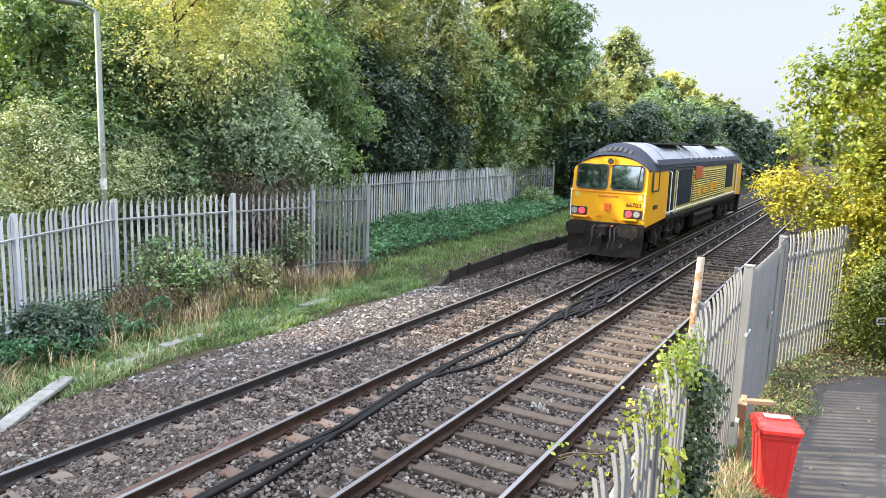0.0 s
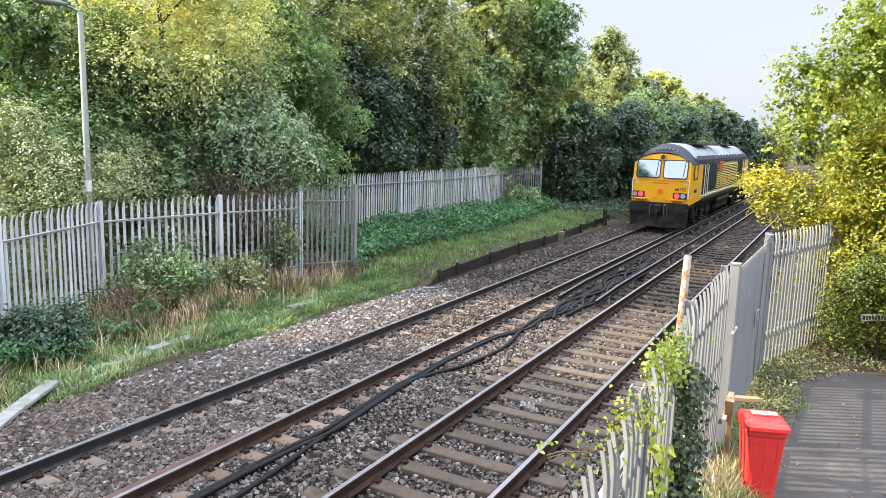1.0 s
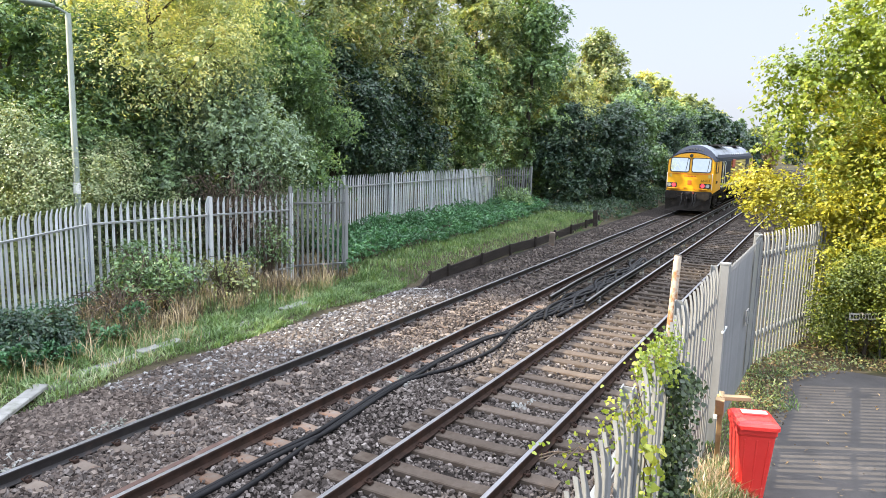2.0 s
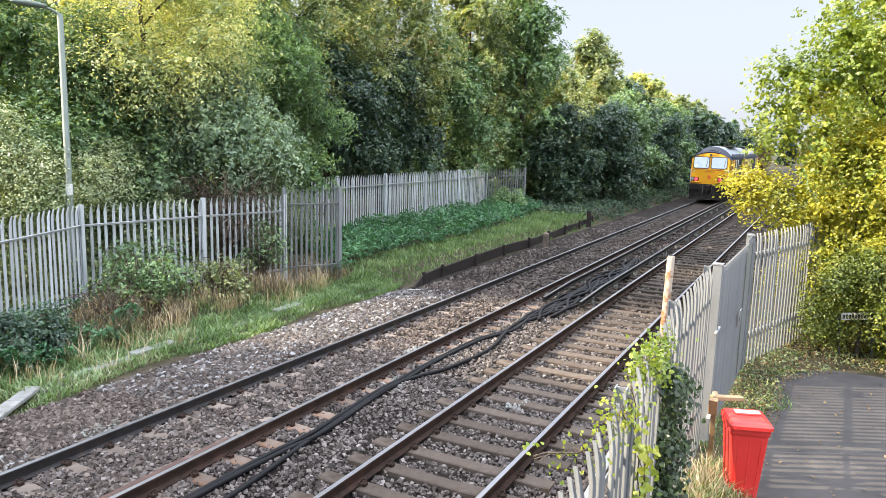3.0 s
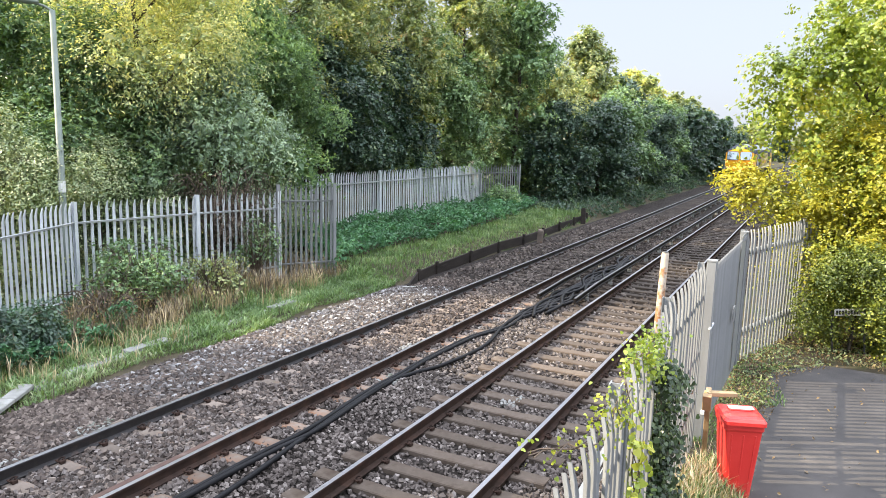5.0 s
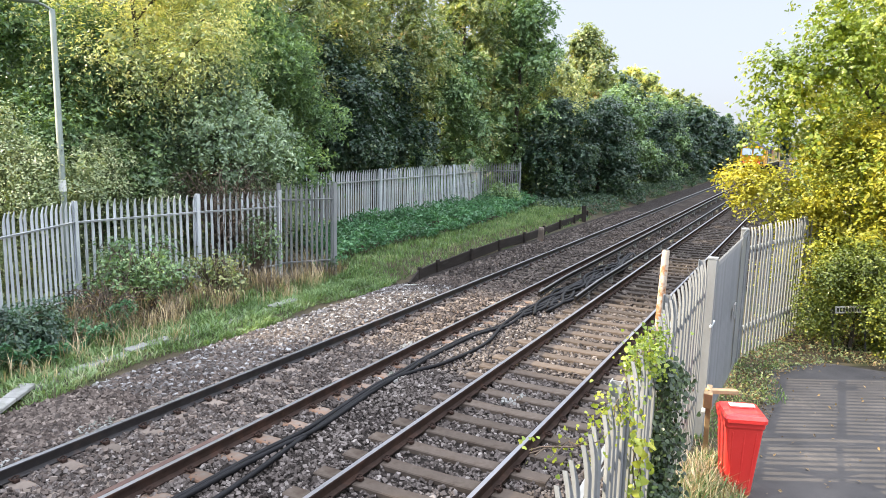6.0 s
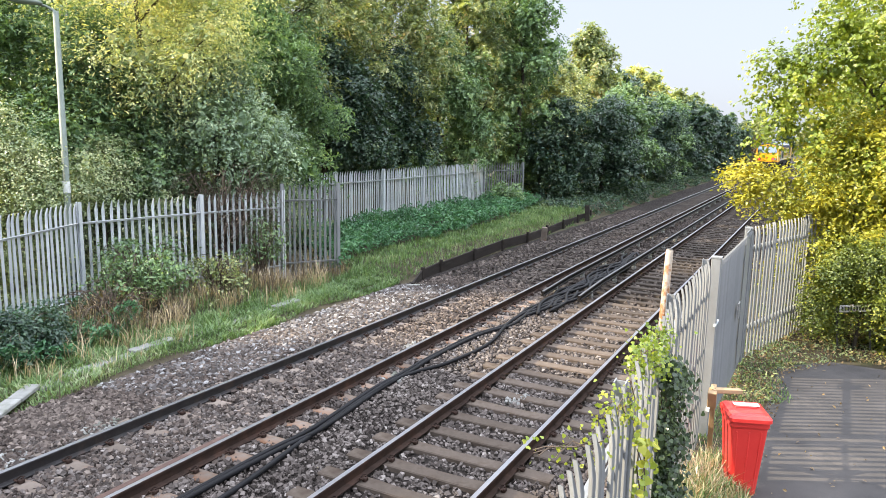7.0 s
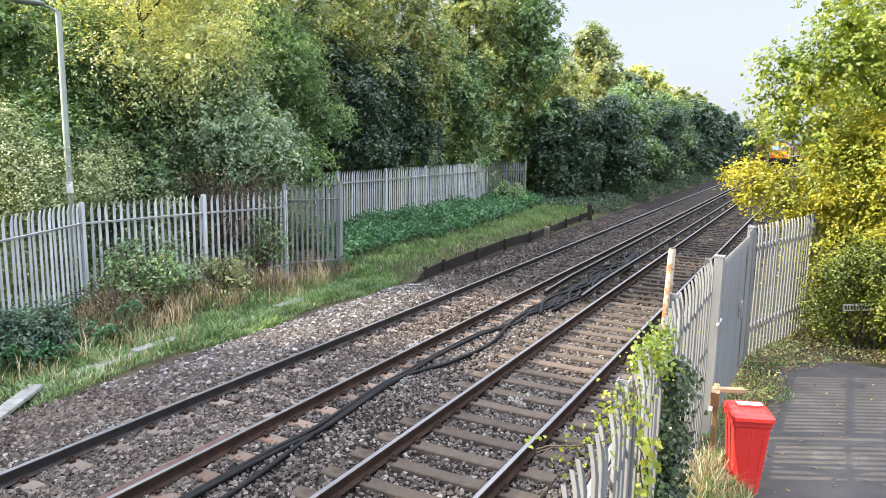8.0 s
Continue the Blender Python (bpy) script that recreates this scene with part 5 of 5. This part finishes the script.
# ivy and bramble banks behind the first fence
for i, (x, y, h, r) in enumerate(((-16.0, 7.4, 3.9, 1.5), (-16.4, 9.6, 4.3, 1.6), (-16.0, 11.8, 3.6, 1.5), (-14.9, 16.8, 2.5, 1.1))):
    build_tree("tangled bank of pale ivy and bramble", spin(x, y, -0.2), h, r, 0.0, M["leaf_ivy"], 50 + i, 26000, 0.062, 50, 0.05, "ivy_bank", "ivy", (0.35, 0.7), 0.7, 0.2, 0.35, 0.4, 0.35, group="ivy banks")


def build_bramble(label, x, y, h, r, mat_, seed, n_leaf, leaf, z=-0.25, stems=26, name="bramble_bush"):
    """Arching stems with leaves along them."""
    q = random.Random(seed)
    b = thing(name, label, "bush", Matrix.Translation((x, y, z)))
    g, tips = Geo(), []
    for i in range(stems):
        a, rr, hh = q.uniform(0, 6.283), r * q.uniform(0.4, 1.05), h * q.uniform(0.5, 1.1)
        p = [Vector((q.uniform(-0.2, 0.2) * r, q.uniform(-0.2, 0.2) * r, 0))]
        for k in range(1, 6):
            u = k / 5
            p.append(Vector((math.cos(a) * rr * u, math.sin(a) * rr * u, hh * math.sin(u * 2.3))) + Vector((q.uniform(-1, 1), q.uniform(-1, 1), 0)) * 0.05)
        g.tube(p, [0.012, 0.011, 0.01, 0.009, 0.007, 0.004], 4)
        tips += p[2:]
    part("stem_tangle", g, M["twig"], b, "bare brown stems")
    c = np.array([tuple(t) for t in tips])
    pts, d = clump_cloud(c, np.full(len(c), 0.16), n_leaf, reach=0.2, per=5)
    part("foliage", numpy_mesh("foliage", leaves(pts, d + np.array((0, 0, 0.8)), leaf, 0.6, 0.2), 4, mat_), None, b)
    return b


build_bramble("sprawling bramble bush against the fence", -13.2, 10.7, 1.45, 1.3, M["leaf_dark"], 61, 4200, 0.085, stems=70)
build_bramble("half-bare bramble with brown stems", -12.8, 12.4, 1.0, 1.0, M["leaf_olive"], 62, 1500, 0.08, stems=50)
build_bramble("bare tangle of dead bramble stems", -12.6, 9.3, 0.85, 1.1, M["leaf_rust"], 67, 500, 0.06, stems=60)
build_bramble("bramble climbing through the fence", -13.15, 14.3, 1.7, 0.8, M["leaf_dark"], 63, 1300, 0.09, stems=44)
build_bramble("low dark bramble in the corner", -12.3, 7.3, 0.8, 0.95, M["leaf_shaded"], 64, 5200, 0.09)
build_bramble("brown twiggy bramble hanging over the fence's top", -14.1, 14.2, 2.9, 1.7, M["dead"], 65, 3600, 0.06, z=-0.2, stems=140)
build_bramble("dark bramble at the fence's end", -14.6, 34.6, 1.3, 1.2, M["leaf_dark"], 66, 3500, 0.11, z=0)

# ---- near side ----
build_tree("sycamore turning yellow beside the lane", spin(1.75, 18.4), 10.2, 2.5, 2.8, M["leaf_lime"], 31, 32000, 0.08, 60, 0.14, clump=(0.4, 0.75), hang=0.2, reach=0.45, outline=MAPLE, extra=(
    (-2.9, -1.3, 5.45, 0.35), (-2.5, -1.4, 5.35, 0.5), (-2.85, -1.4, 4.6, 0.4), (-2.4, -1.3, 4.8, 0.55), (-2.0, -1.4, 5.2, 0.6), (-1.75, -1.4, 6.1, 0.45), (-1.3, -1.4, 6.8, 0.6),
    (-2.7, -1.3, 4.1, 0.5), (-2.0, -1.3, 4.2, 0.7), (-1.4, -1.5, 5.4, 0.7), (-1.5, -1.3, 3.6, 0.6), (-0.8, -1.6, 6.0, 0.7)), group="")
build_tree("golden-leaved shrub leaning over the fence", spin(0.75, 17.4), 4.2, 1.75, 0.4, M["leaf_gold"], 32, 32000, 0.085, 70, 0.05, "shrub", "shrub", (0.3, 0.6), 0.55, 0.25, 0.4, 0.3, 0.35, extra=((-2.05, -0.9, 3.15, 0.28), (-2.35, -1.0, 3.15, 0.22), (-1.7, -0.8, 3.0, 0.35), (-2.15, -1.0, 2.75, 0.16), (-1.5, -0.7, 2.5, 0.45), (-1.2, -0.9, 2.9, 0.5)), group="")
build_tree("golden-leaved shrub beside the lane", spin(2.4, 16.6), 4.0, 1.6, 0.4, M["leaf_gold"], 33, 24000, 0.085, 60, 0.05, "shrub", "shrub", (0.3, 0.6), 0.55, 0.25, 0.4, 0.3, 0.35, group="")
build_tree("dense ivy-green bush at the lane's end", spin(0.85, 15.55, -0.1), 2.0, 1.15, 0.05, M["leaf_bush"], 34, 26000, 0.05, 40, 0.04, "bush", "bush", (0.25, 0.5), 0.7, 0.2, 0.35, 0.3, 0.25, group="")
build_tree("dense ivy-green bush at the lane's end", spin(2.3, 16.2, -0.1), 2.2, 1.2, 0.05, M["leaf_bush"], 35, 22000, 0.05, 40, 0.04, "bush", "bush", (0.25, 0.5), 0.7, 0.2, 0.35, 0.3, 0.25, group="")
# Trees added beyond the sycamore, mostly hidden; they keep skylight off the far track.
for i, (x, y, s) in enumerate(((4.0, 23.0, 0.9), (2.6, 30.0, 0.9), (2.8, 38.0, 0.95), (3.0, 46.0, 1.0), (3.4, 55.0, 1.0), (4.4, 66.0, 1.0), (5.5, 80.0, 1.0))):
    copy_thing((far_gold, far_mix)[i % 2], spin(x, y, -0.1, 80 * i, s))
for i, (x, y, s) in enumerate(((1.2, 24.0, 0.62), (0.9, 29.5, 0.6), (0.8, 36.0, 0.62), (0.8, 43.0, 0.64), (0.6, 51.0, 0.66), (0.6, 60.0, 0.7), (0.8, 70.0, 0.8))):
    copy_thing((dark, grey)[i % 2], spin(x + bend(y), y, -0.2, 75 * i, s))
blades("grass", "ragged grass and weeds along the fence's foot", lambda x, y: x < -0.55 + 0.12 * math.sin(y * 2.3) + (0.35 if y > 11.5 else 0), (-1.3, 0.2, 3, 15), 7000, 0.13, M["grass"], width=0.009, z0=-0.1)
blades("dry_grass", "dry grass clump around the bin", lambda x, y: (x + 0.75) ** 2 / 0.12 + (y - 8.0) ** 2 / 0.8 < 1, (-1.2, -0.3, 7, 9), 2600, 0.42, M["straw"], "dry grass", 0.006, 0.6, z0=-0.1)
blades("grass", "long grass clump around the bin", lambda x, y: (x + 0.75) ** 2 / 0.13 + (y - 7.9) ** 2 / 0.9 < 1, (-1.2, -0.3, 6.8, 9), 3200, 0.36, M["grass"], "grass", 0.008, 0.6, z0=-0.1)
leaf_bed("leaf_litter", "fallen brown leaves and weeds at the lane's edge", lambda x, y: y > 13.2 + 0.95 * (x + 0.3) + 0.3 * math.sin(x * 3) or (x < -0.3 and y > 11.3), (-1.0, 4.0, 11.0, 18.5), 8000, 0.06, M["leaf_olive"], 0.14, "leaf litter", z0=-0.1)
leaf_bed("leaf_litter", "brown fallen leaves along the fence and lane edge", lambda x, y: y > 13.0 + 0.95 * (x + 0.3) + 0.3 * math.sin(x * 3) or (x < -0.25 and y > 10.6), (-1.0, 3.0, 10.5, 17.0), 5000, 0.055, M["leaf_rust"], 0.14, "leaf litter", z0=-0.1)
leaf_bed("leaf_litter", "scattered dry leaves on the asphalt", lambda x, y: True, (-0.4, 2.4, 8, 14.0), 90, 0.05, M["leaf_rust"], 0.03, "leaf litter", z0=-0.085)


def climber(label, centres, n_leaf, leaf, mat_, aspect=0.75, name="ivy"):
    """Stems along the fence and leaves about them."""
    v = thing(name, label, "climbing plant")
    pts = [Vector(c[:3]) for c in centres]
    g = Geo()
    for k in range(3):
        g.tube([p + Vector((0.03 * math.sin(5 * i + k * 2), 0.06 * math.cos(3 * i + k), 0)) for i, p in enumerate(pts)], 0.004, 5)
    part("stem", g, M["twig"], v)
    c = np.array([e[:3] for e in centres])
    r = np.array([e[3] for e in centres])
    p, d = clump_cloud(c, r, n_leaf, 1.0, 0.2, 4, 0.08, 0.4)
    part("foliage", numpy_mesh("foliage", broad_leaves(p, d * 0.5 + np.array((0.6, -0.5, 0.4)), leaf, HEART), len(HEART), mat_), None, v)
    return v


climber("dark glossy ivy climbing the palisade fence", [(-1.0, 6.05 + 0.2 * math.sin(i * 2.1), -0.05 + 0.18 * i, 0.13) for i in range(12)] + [(-0.98, 6.3, 0.1, 0.2), (-0.98, 5.8, 0.3, 0.17), (-0.98, 5.85, 0.8, 0.15), (-0.98, 6.3, 0.6, 0.15)], 7000, 0.045, M["ivy_dark"])
climber("bright lime-green vine on the fence's top", [(-1.02, 5.0 + 0.13 * i, 2.28 + 0.05 * math.sin(i * 1.7), 0.04) for i in range(6)] + [(-1.04, 5.1, 2.22, 0.04), (-1.0, 5.4, 2.12, 0.06), (-1.02, 5.7, 2.05, 0.06)], 900, 0.028, M["leaf_lime"], name="vine")
climber("bright lime-green vine sprawling over the pales", [(-0.94, 3.9 + 0.1 * i, 2.26 + 0.05 * math.sin(i * 2), 0.03) for i in range(6)] + [(-0.9, 4.2, 2.12, 0.05)], 260, 0.024, M["leaf_lime"], name="vine")
climber("loose vine tendril reaching towards the track", [(-0.93 - 0.055 * i, 3.55 - 0.03 * i, 2.25 - 0.01 * i, 0.03) for i in range(6)], 80, 0.024, M["leaf_lime"], name="vine")
climber("large-leaved green bindweed on the lane side", [(-0.88, 4.55 + 0.08 * math.sin(i * 1.7), 0.6 + 0.18 * i, 0.09) for i in range(8)], 260, 0.055, M["leaf_lime"], 0.85, name="bindweed")

# ---- loose things along the line ----


def smooth_line(pts, n=8):
    """A smooth curve through a few points."""
    p = [Vector(q) for q in pts]
    p = [p[0] * 2 - p[1]] + p + [p[-1] * 2 - p[-2]]
    out = []
    for i in range(1, len(p) - 2):
        for k in range(n):
            t = k / n
            a, b, c, d = p[i - 1], p[i], p[i + 1], p[i + 2]
            out.append(0.5 * (2 * b + (c - a) * t + (2 * a - 5 * b + 4 * c - d) * t * t + (3 * b - a - 3 * c + d) * t ** 3))
    return out + [p[-2]]


def build_cable(label, pts, r=0.035, z=-0.15):
    g = Geo().tube(smooth_line([(x, y, z + 0.03 * (i % 2) * 0.6) for i, (x, y) in enumerate(pts)]), r, 8)
    return tagged(part("cable", g, M["cable"], smooth=True), label, "cable", "cables between the tracks")


LINE_A = ((-5.9, 1.5), (-5.86, 5.08), (-5.87, 6.46), (-5.80, 7.28), (-5.96, 8.92), (-5.93, 9.88), (-5.98, 10.78), (-5.9, 12.49), (-5.68, 13.69), (-5.78, 15.19), (-5.7, 16.06), (-5.66, 17.97), (-5.6, 20.47), (-5.5, 22.86), (-5.62, 25.0))
LINE_B = ((-5.3, 1.5), (-5.48, 5.3), (-5.68, 6.9), (-5.88, 9.14), (-5.79, 10.03), (-5.52, 10.76), (-5.42, 12.24), (-5.68, 13.89), (-5.7, 15.23), (-5.52, 16.5), (-5.4, 19.49), (-5.3, 21.68), (-5.5, 24.3), (-5.66, 24.7))
build_cable("thick black power cable lying in the ballast", LINE_A)
build_cable("thick black power cable lying in the ballast", [(x + 0.085 + 0.03 * math.sin(y), y + 0.1) for x, y in LINE_A])
build_cable("thick black power cable curving across the ballast", LINE_B)
q = random.Random(5)
for k in range(6):
    build_cable("black power cable in a tangled bundle", [(-5.62 + 0.09 * k + 0.2 * math.sin(1.55 * i + k * 2.3), 14.6 + 0.95 * i + 0.2 * k) for i in range(9 + (k % 2) * 2)], 0.04, -0.15 + 0.035 * (k % 2))
build_cable("short black cable bent across to the conductor rail", ((-5.2, 21.6), (-5.35, 22.6), (-5.6, 23.3), (-5.72, 23.8)), 0.032, -0.12)


def build_edging():
    """Tarred planks on edge along the old platform, with short stakes."""
    e = thing("timber_edging", "black tarred timber edging boards along the grass bank", "edging")
    pts = ((-9.55, 16.3), (-9.95, 17.6), (-10.1, 19.0), (-10.15, 21.5), (-10.2, 24.0), (-10.2, 26.5), (-10.3, 29.0), (-10.4, 31.5), (-10.5, 34.0), (-10.6, 36.5))
    for i, (a, b) in enumerate(zip(pts, pts[1:])):
        z0, z1 = (-0.2, -0.06) if i == 0 else (-0.06 + 0.03 * math.sin(i * 5), -0.06 + 0.03 * math.sin(i * 7))
        part("board", Geo().beam((a[0], a[1], z0 - 0.12 + 0.02 * math.sin(i * 2)), (b[0], b[1] - 0.02, z1 - 0.12 + 0.02 * math.sin(i * 2 + 2)), 0.055, 0.34, 0.01), M["tar_wood"], e)
        part("stake", Geo().box((b[0] + 0.07, b[1] - 0.15, -0.15), (0.09, 0.11, 0.44), 0.012), M["tar_wood"], e)
    part("broken_board", Geo().beam((-9.62, 16.15, -0.2), (-9.1, 16.55, -0.19), 0.1, 0.03, 0.006), M["concrete"], e, "grey splintered board end")


build_edging()
for x, y, h, lean, lab in ((-9.55, 26.6, 0.5, 6, "short concrete marker stump beside the track"), (-10.3, 35.0, 0.66, -5, "mossy concrete stump at the bank's end")):
    s = Geo().box((0, 0, h / 2 - 0.1), (0.22, 0.2, h + 0.2), 0.02)
    s.box((0, 0, h + 0.01), (0.2, 0.18, 0.05), 0.015)
    tagged(part("concrete_stump", s, M["sleeper_old"] if h < 0.6 else M["tar_wood"], at=Matrix.Translation((x, y, -0.25)) @ pose(0, 0, 0, lean, lean * 0.5, 12)), lab, "stump")
slabp = ((-9.2, 4.3), (-10.05, 5.45), (-10.75, 6.5), (-10.98, 7.5), (-11.0, 8.5), (-11.0, 9.5), (-11.02, 10.5), (-11.03, 11.5), (-11.06, 12.5), (-11.1, 13.4))
tr = thing("cable_trough", "grey concrete cable trough lids half lost in grass", "cable trough")
for i, (a, b) in enumerate(zip(slabp, slabp[1:])):
    n = 2
    for k in range(n):
        p0, p1 = Vector(a).lerp(Vector(b), k / n), Vector(a).lerp(Vector(b), (k + 0.97) / n)
        zz = -0.225 if i < 2 else (-0.245 if i in (4, 8) else -0.31)
        part("lid", Geo().beam((p0.x, p0.y, zz), (p1.x, p1.y, zz + 0.008), 0.23, 0.07, 0.012), M["concrete"], tr)

# lamp post behind the fence
lp = thing("street_lamp", "grey-green street lamp post with a flat lantern", "street lamp", Matrix.Translation((-14.85, 10.05, -0.2)))
part("post", Geo().tube([(0, 0, 0), (0, 0, 1.4), (0, 0, 1.45), (0.02, 0, 6.5)], [0.1, 0.1, 0.078, 0.06], 12), M["lamp_pole"], lp, smooth=True)
part("notice", Geo().tube([(0, 0, 2.6), (0, 0, 2.85)], 0.08, 12), M["bright_white"], lp, "white number band")
part("bracket", Geo().tube([(0.02, 0, 6.48), (-0.1, -0.12, 6.58), (-0.18, -0.3, 6.62)], 0.03, 8), M["lamp_pole"], lp)
head = Geo()
for i, (u, w, h) in enumerate(((0.0, 0.05, 0.03), (0.12, 0.11, 0.06), (0.4, 0.13, 0.075), (0.62, 0.09, 0.05), (0.7, 0.03, 0.02))):
    for a in range(12):
        an = 2 * math.pi * a / 12
        head.v.append((-0.12 - u * 0.35 + math.cos(an) * w * 0.9, -0.2 - u * 0.9 - math.cos(an) * w * 0.35, 6.63 + math.sin(an) * h + 0.03 * u))
for i in range(4):
    for a in range(12):
        head.f.append((i * 12 + a, i * 12 + (a + 1) % 12, (i + 1) * 12 + (a + 1) % 12, (i + 1) * 12 + a))
        head.k.append(0)
head.f += [tuple(range(12))[::-1], tuple(48 + a for a in range(12))]
head.k += [0, 0]
part("lantern", head, M["lamp_pole"], lp, smooth=True)

# painted post on the near cess
pst = thing("marker_post", "tall weathered post with flaking cream paint", "post", Matrix.Translation((-2.24, 12.4, -0.35)) @ pose(0, 0, 0, -0.6, 1.2))
part("shaft", Geo().tube([(0, 0, 0), (0, 0, 1.2), (0.004, 0, 2.3), (0.004, 0, 2.33)], [0.068, 0.066, 0.064, 0.055], 14), M["post"], pst, smooth=True)
part("cap", Geo().tube([(0.004, 0, 2.32), (0.004, 0, 2.345)], [0.06, 0.04], 14), M["rubber"], pst)


def build_bin():
    b = thing("wheelie_bin", "bright red plastic wheeled bin standing in long grass", "bin", Matrix.Translation((-0.52, 8.3, -0.1)) @ pose(0, 0, 0, 0, 0, 20) @ Matrix.Diagonal((0.76, 0.7, 0.97, 1)))
    # tapered, rounded tub
    g = Geo()
    rings = [(0.02, 0.36, 0.42), (0.05, 0.38, 0.44), (0.85, 0.52, 0.62), (0.88, 0.56, 0.66), (0.95, 0.56, 0.66), (0.95, 0.5, 0.6)]
    n = 20
    for z, w, d in rings:
        for x, y in rounded(w, d, 0.05):
            g.v.append((x, y, z))
    for i in range(len(rings) - 1):
        for j in range(n):
            g.f.append((i * n + j, i * n + (j + 1) % n, (i + 1) * n + (j + 1) % n, (i + 1) * n + j))
            g.k.append(0)
    g.f.append(tuple(range(n))[::-1])
    g.k.append(0)
    part("tub", g, M["red_plastic"], b)
    lid = Geo()
    for z, w, d, dy in ((0.945, 0.6, 0.72, -0.02), (0.985, 0.6, 0.72, -0.02), (1.015, 0.54, 0.64, -0.02), (1.03, 0.4, 0.5, -0.02)):
        for x, y in rounded(w, d, 0.07):
            lid.v.append((x, y + dy, z))
    for i in range(3):
        for j in range(n):
            lid.f.append((i * n + j, i * n + (j + 1) % n, (i + 1) * n + (j + 1) % n, (i + 1) * n + j))
            lid.k.append(0)
    lid.f += [tuple(range(n))[::-1], tuple(3 * n + j for j in range(n))]
    lid.k += [0, 0]
    part("lid", lid, M["red_plastic"], b)
    part("lid_rib", Geo().box((0, -0.02, 1.035), (0.3, 0.04, 0.02), 0.006), M["red_plastic"], b)
    part("sticker", Geo().box((0.02, 0.06, 1.048), (0.36, 0.14, 0.006), 0.002), M["sticker"], b, "blotched white strip on the lid")
    for x in (-0.17, 0.0, 0.17):
        part("front_rib", Geo().beam((x * 0.8, -0.225, 0.12), (x, -0.305, 0.82), 0.025, 0.016, 0.004), M["red_plastic"], b)
    part("handle", Geo().tube([(-0.24, 0.34, 0.9), (-0.24, 0.42, 0.93), (0.24, 0.42, 0.93), (0.24, 0.34, 0.9)], 0.018, 8), M["red_plastic"], b)
    for sx in (-0.26, 0.26):
        part("wheel", Geo().tube([(sx - 0.03, 0.2, 0.1), (sx + 0.03, 0.2, 0.1)], 0.1, 16), M["rubber"], b)


build_bin()
wb = thing("timber_bracket", "rough timber frame leaning on the gate post", "timber frame")
part("upright", Geo().beam((-0.93, 8.98, -0.1), (-0.9, 8.6, 0.98), 0.06, 0.09, 0.006), M["raw_wood"], wb)
part("arm", Geo().beam((-0.92, 8.55, 0.94), (-0.62, 8.82, 0.9), 0.09, 0.05, 0.006), M["raw_wood"], wb)
part("brace", Geo().beam((-0.91, 8.62, 0.72), (-0.9, 8.5, 0.94), 0.1, 0.06, 0.006), M["raw_wood"], wb)

sg = thing("street_sign", "white lane name plate half hidden by leaves", "sign", Matrix.Translation((0.85, 15.3, -0.12)) @ pose(0, 0, 0, 0, -6, 14))
for sx in (-0.28, 0.28):
    part("leg", Geo().box((sx, 0.04, 0.4), (0.035, 0.035, 1.0), 0.006), M["rubber"], sg)
part("plate", Geo().box((0, 0, 0.86), (0.5, 0.02, 0.14), 0.004), M["sticker"], sg)
for i in range(9):
    part("letter_bar", Geo().box((-0.2 + i * 0.05, -0.013, 0.86), (0.034, 0.006, 0.075)), M["rubber"], sg)
twigs = thing("fallen_branch", "bare grey branch lying across the rail", "branch")
part("stem", Geo().tube([(-3.4, 22.6, -0.1), (-3.2, 22.0, 0.05), (-2.9, 20.5, 0.06), (-2.7, 19.9, 0.12)], [0.02, 0.018, 0.012, 0.006], 6), M["twig"], twigs)
part("side_twig", Geo().tube([(-3.1, 21.5, 0.05), (-2.7, 21.9, 0.12), (-2.45, 22.0, 0.1)], [0.014, 0.01, 0.005], 6), M["twig"], twigs)
# ---- motion ----


def engine_y(t):
    return 22.3 + 9.3 * t + 0.2 * t * t


def motions():
    rows = []
    for i in range(33):
        t = i * 0.25
        y = engine_y(t)
        mid = y + 10.0
        rows.append((t, pose(FAR_X + bend(mid) - 10.0 * math.sin(heading(mid)), y, 0, 0, 0, -math.degrees(heading(mid)))))
    walk(engine, rows)
    for w, wy in wheelsets:
        spin = [(k / 15.0, pose(0, wy, 0.53, -math.degrees((engine_y(k / 15.0) - engine_y(0)) / 0.53))) for k in range(121)]
        walk(w, spin)


motions()
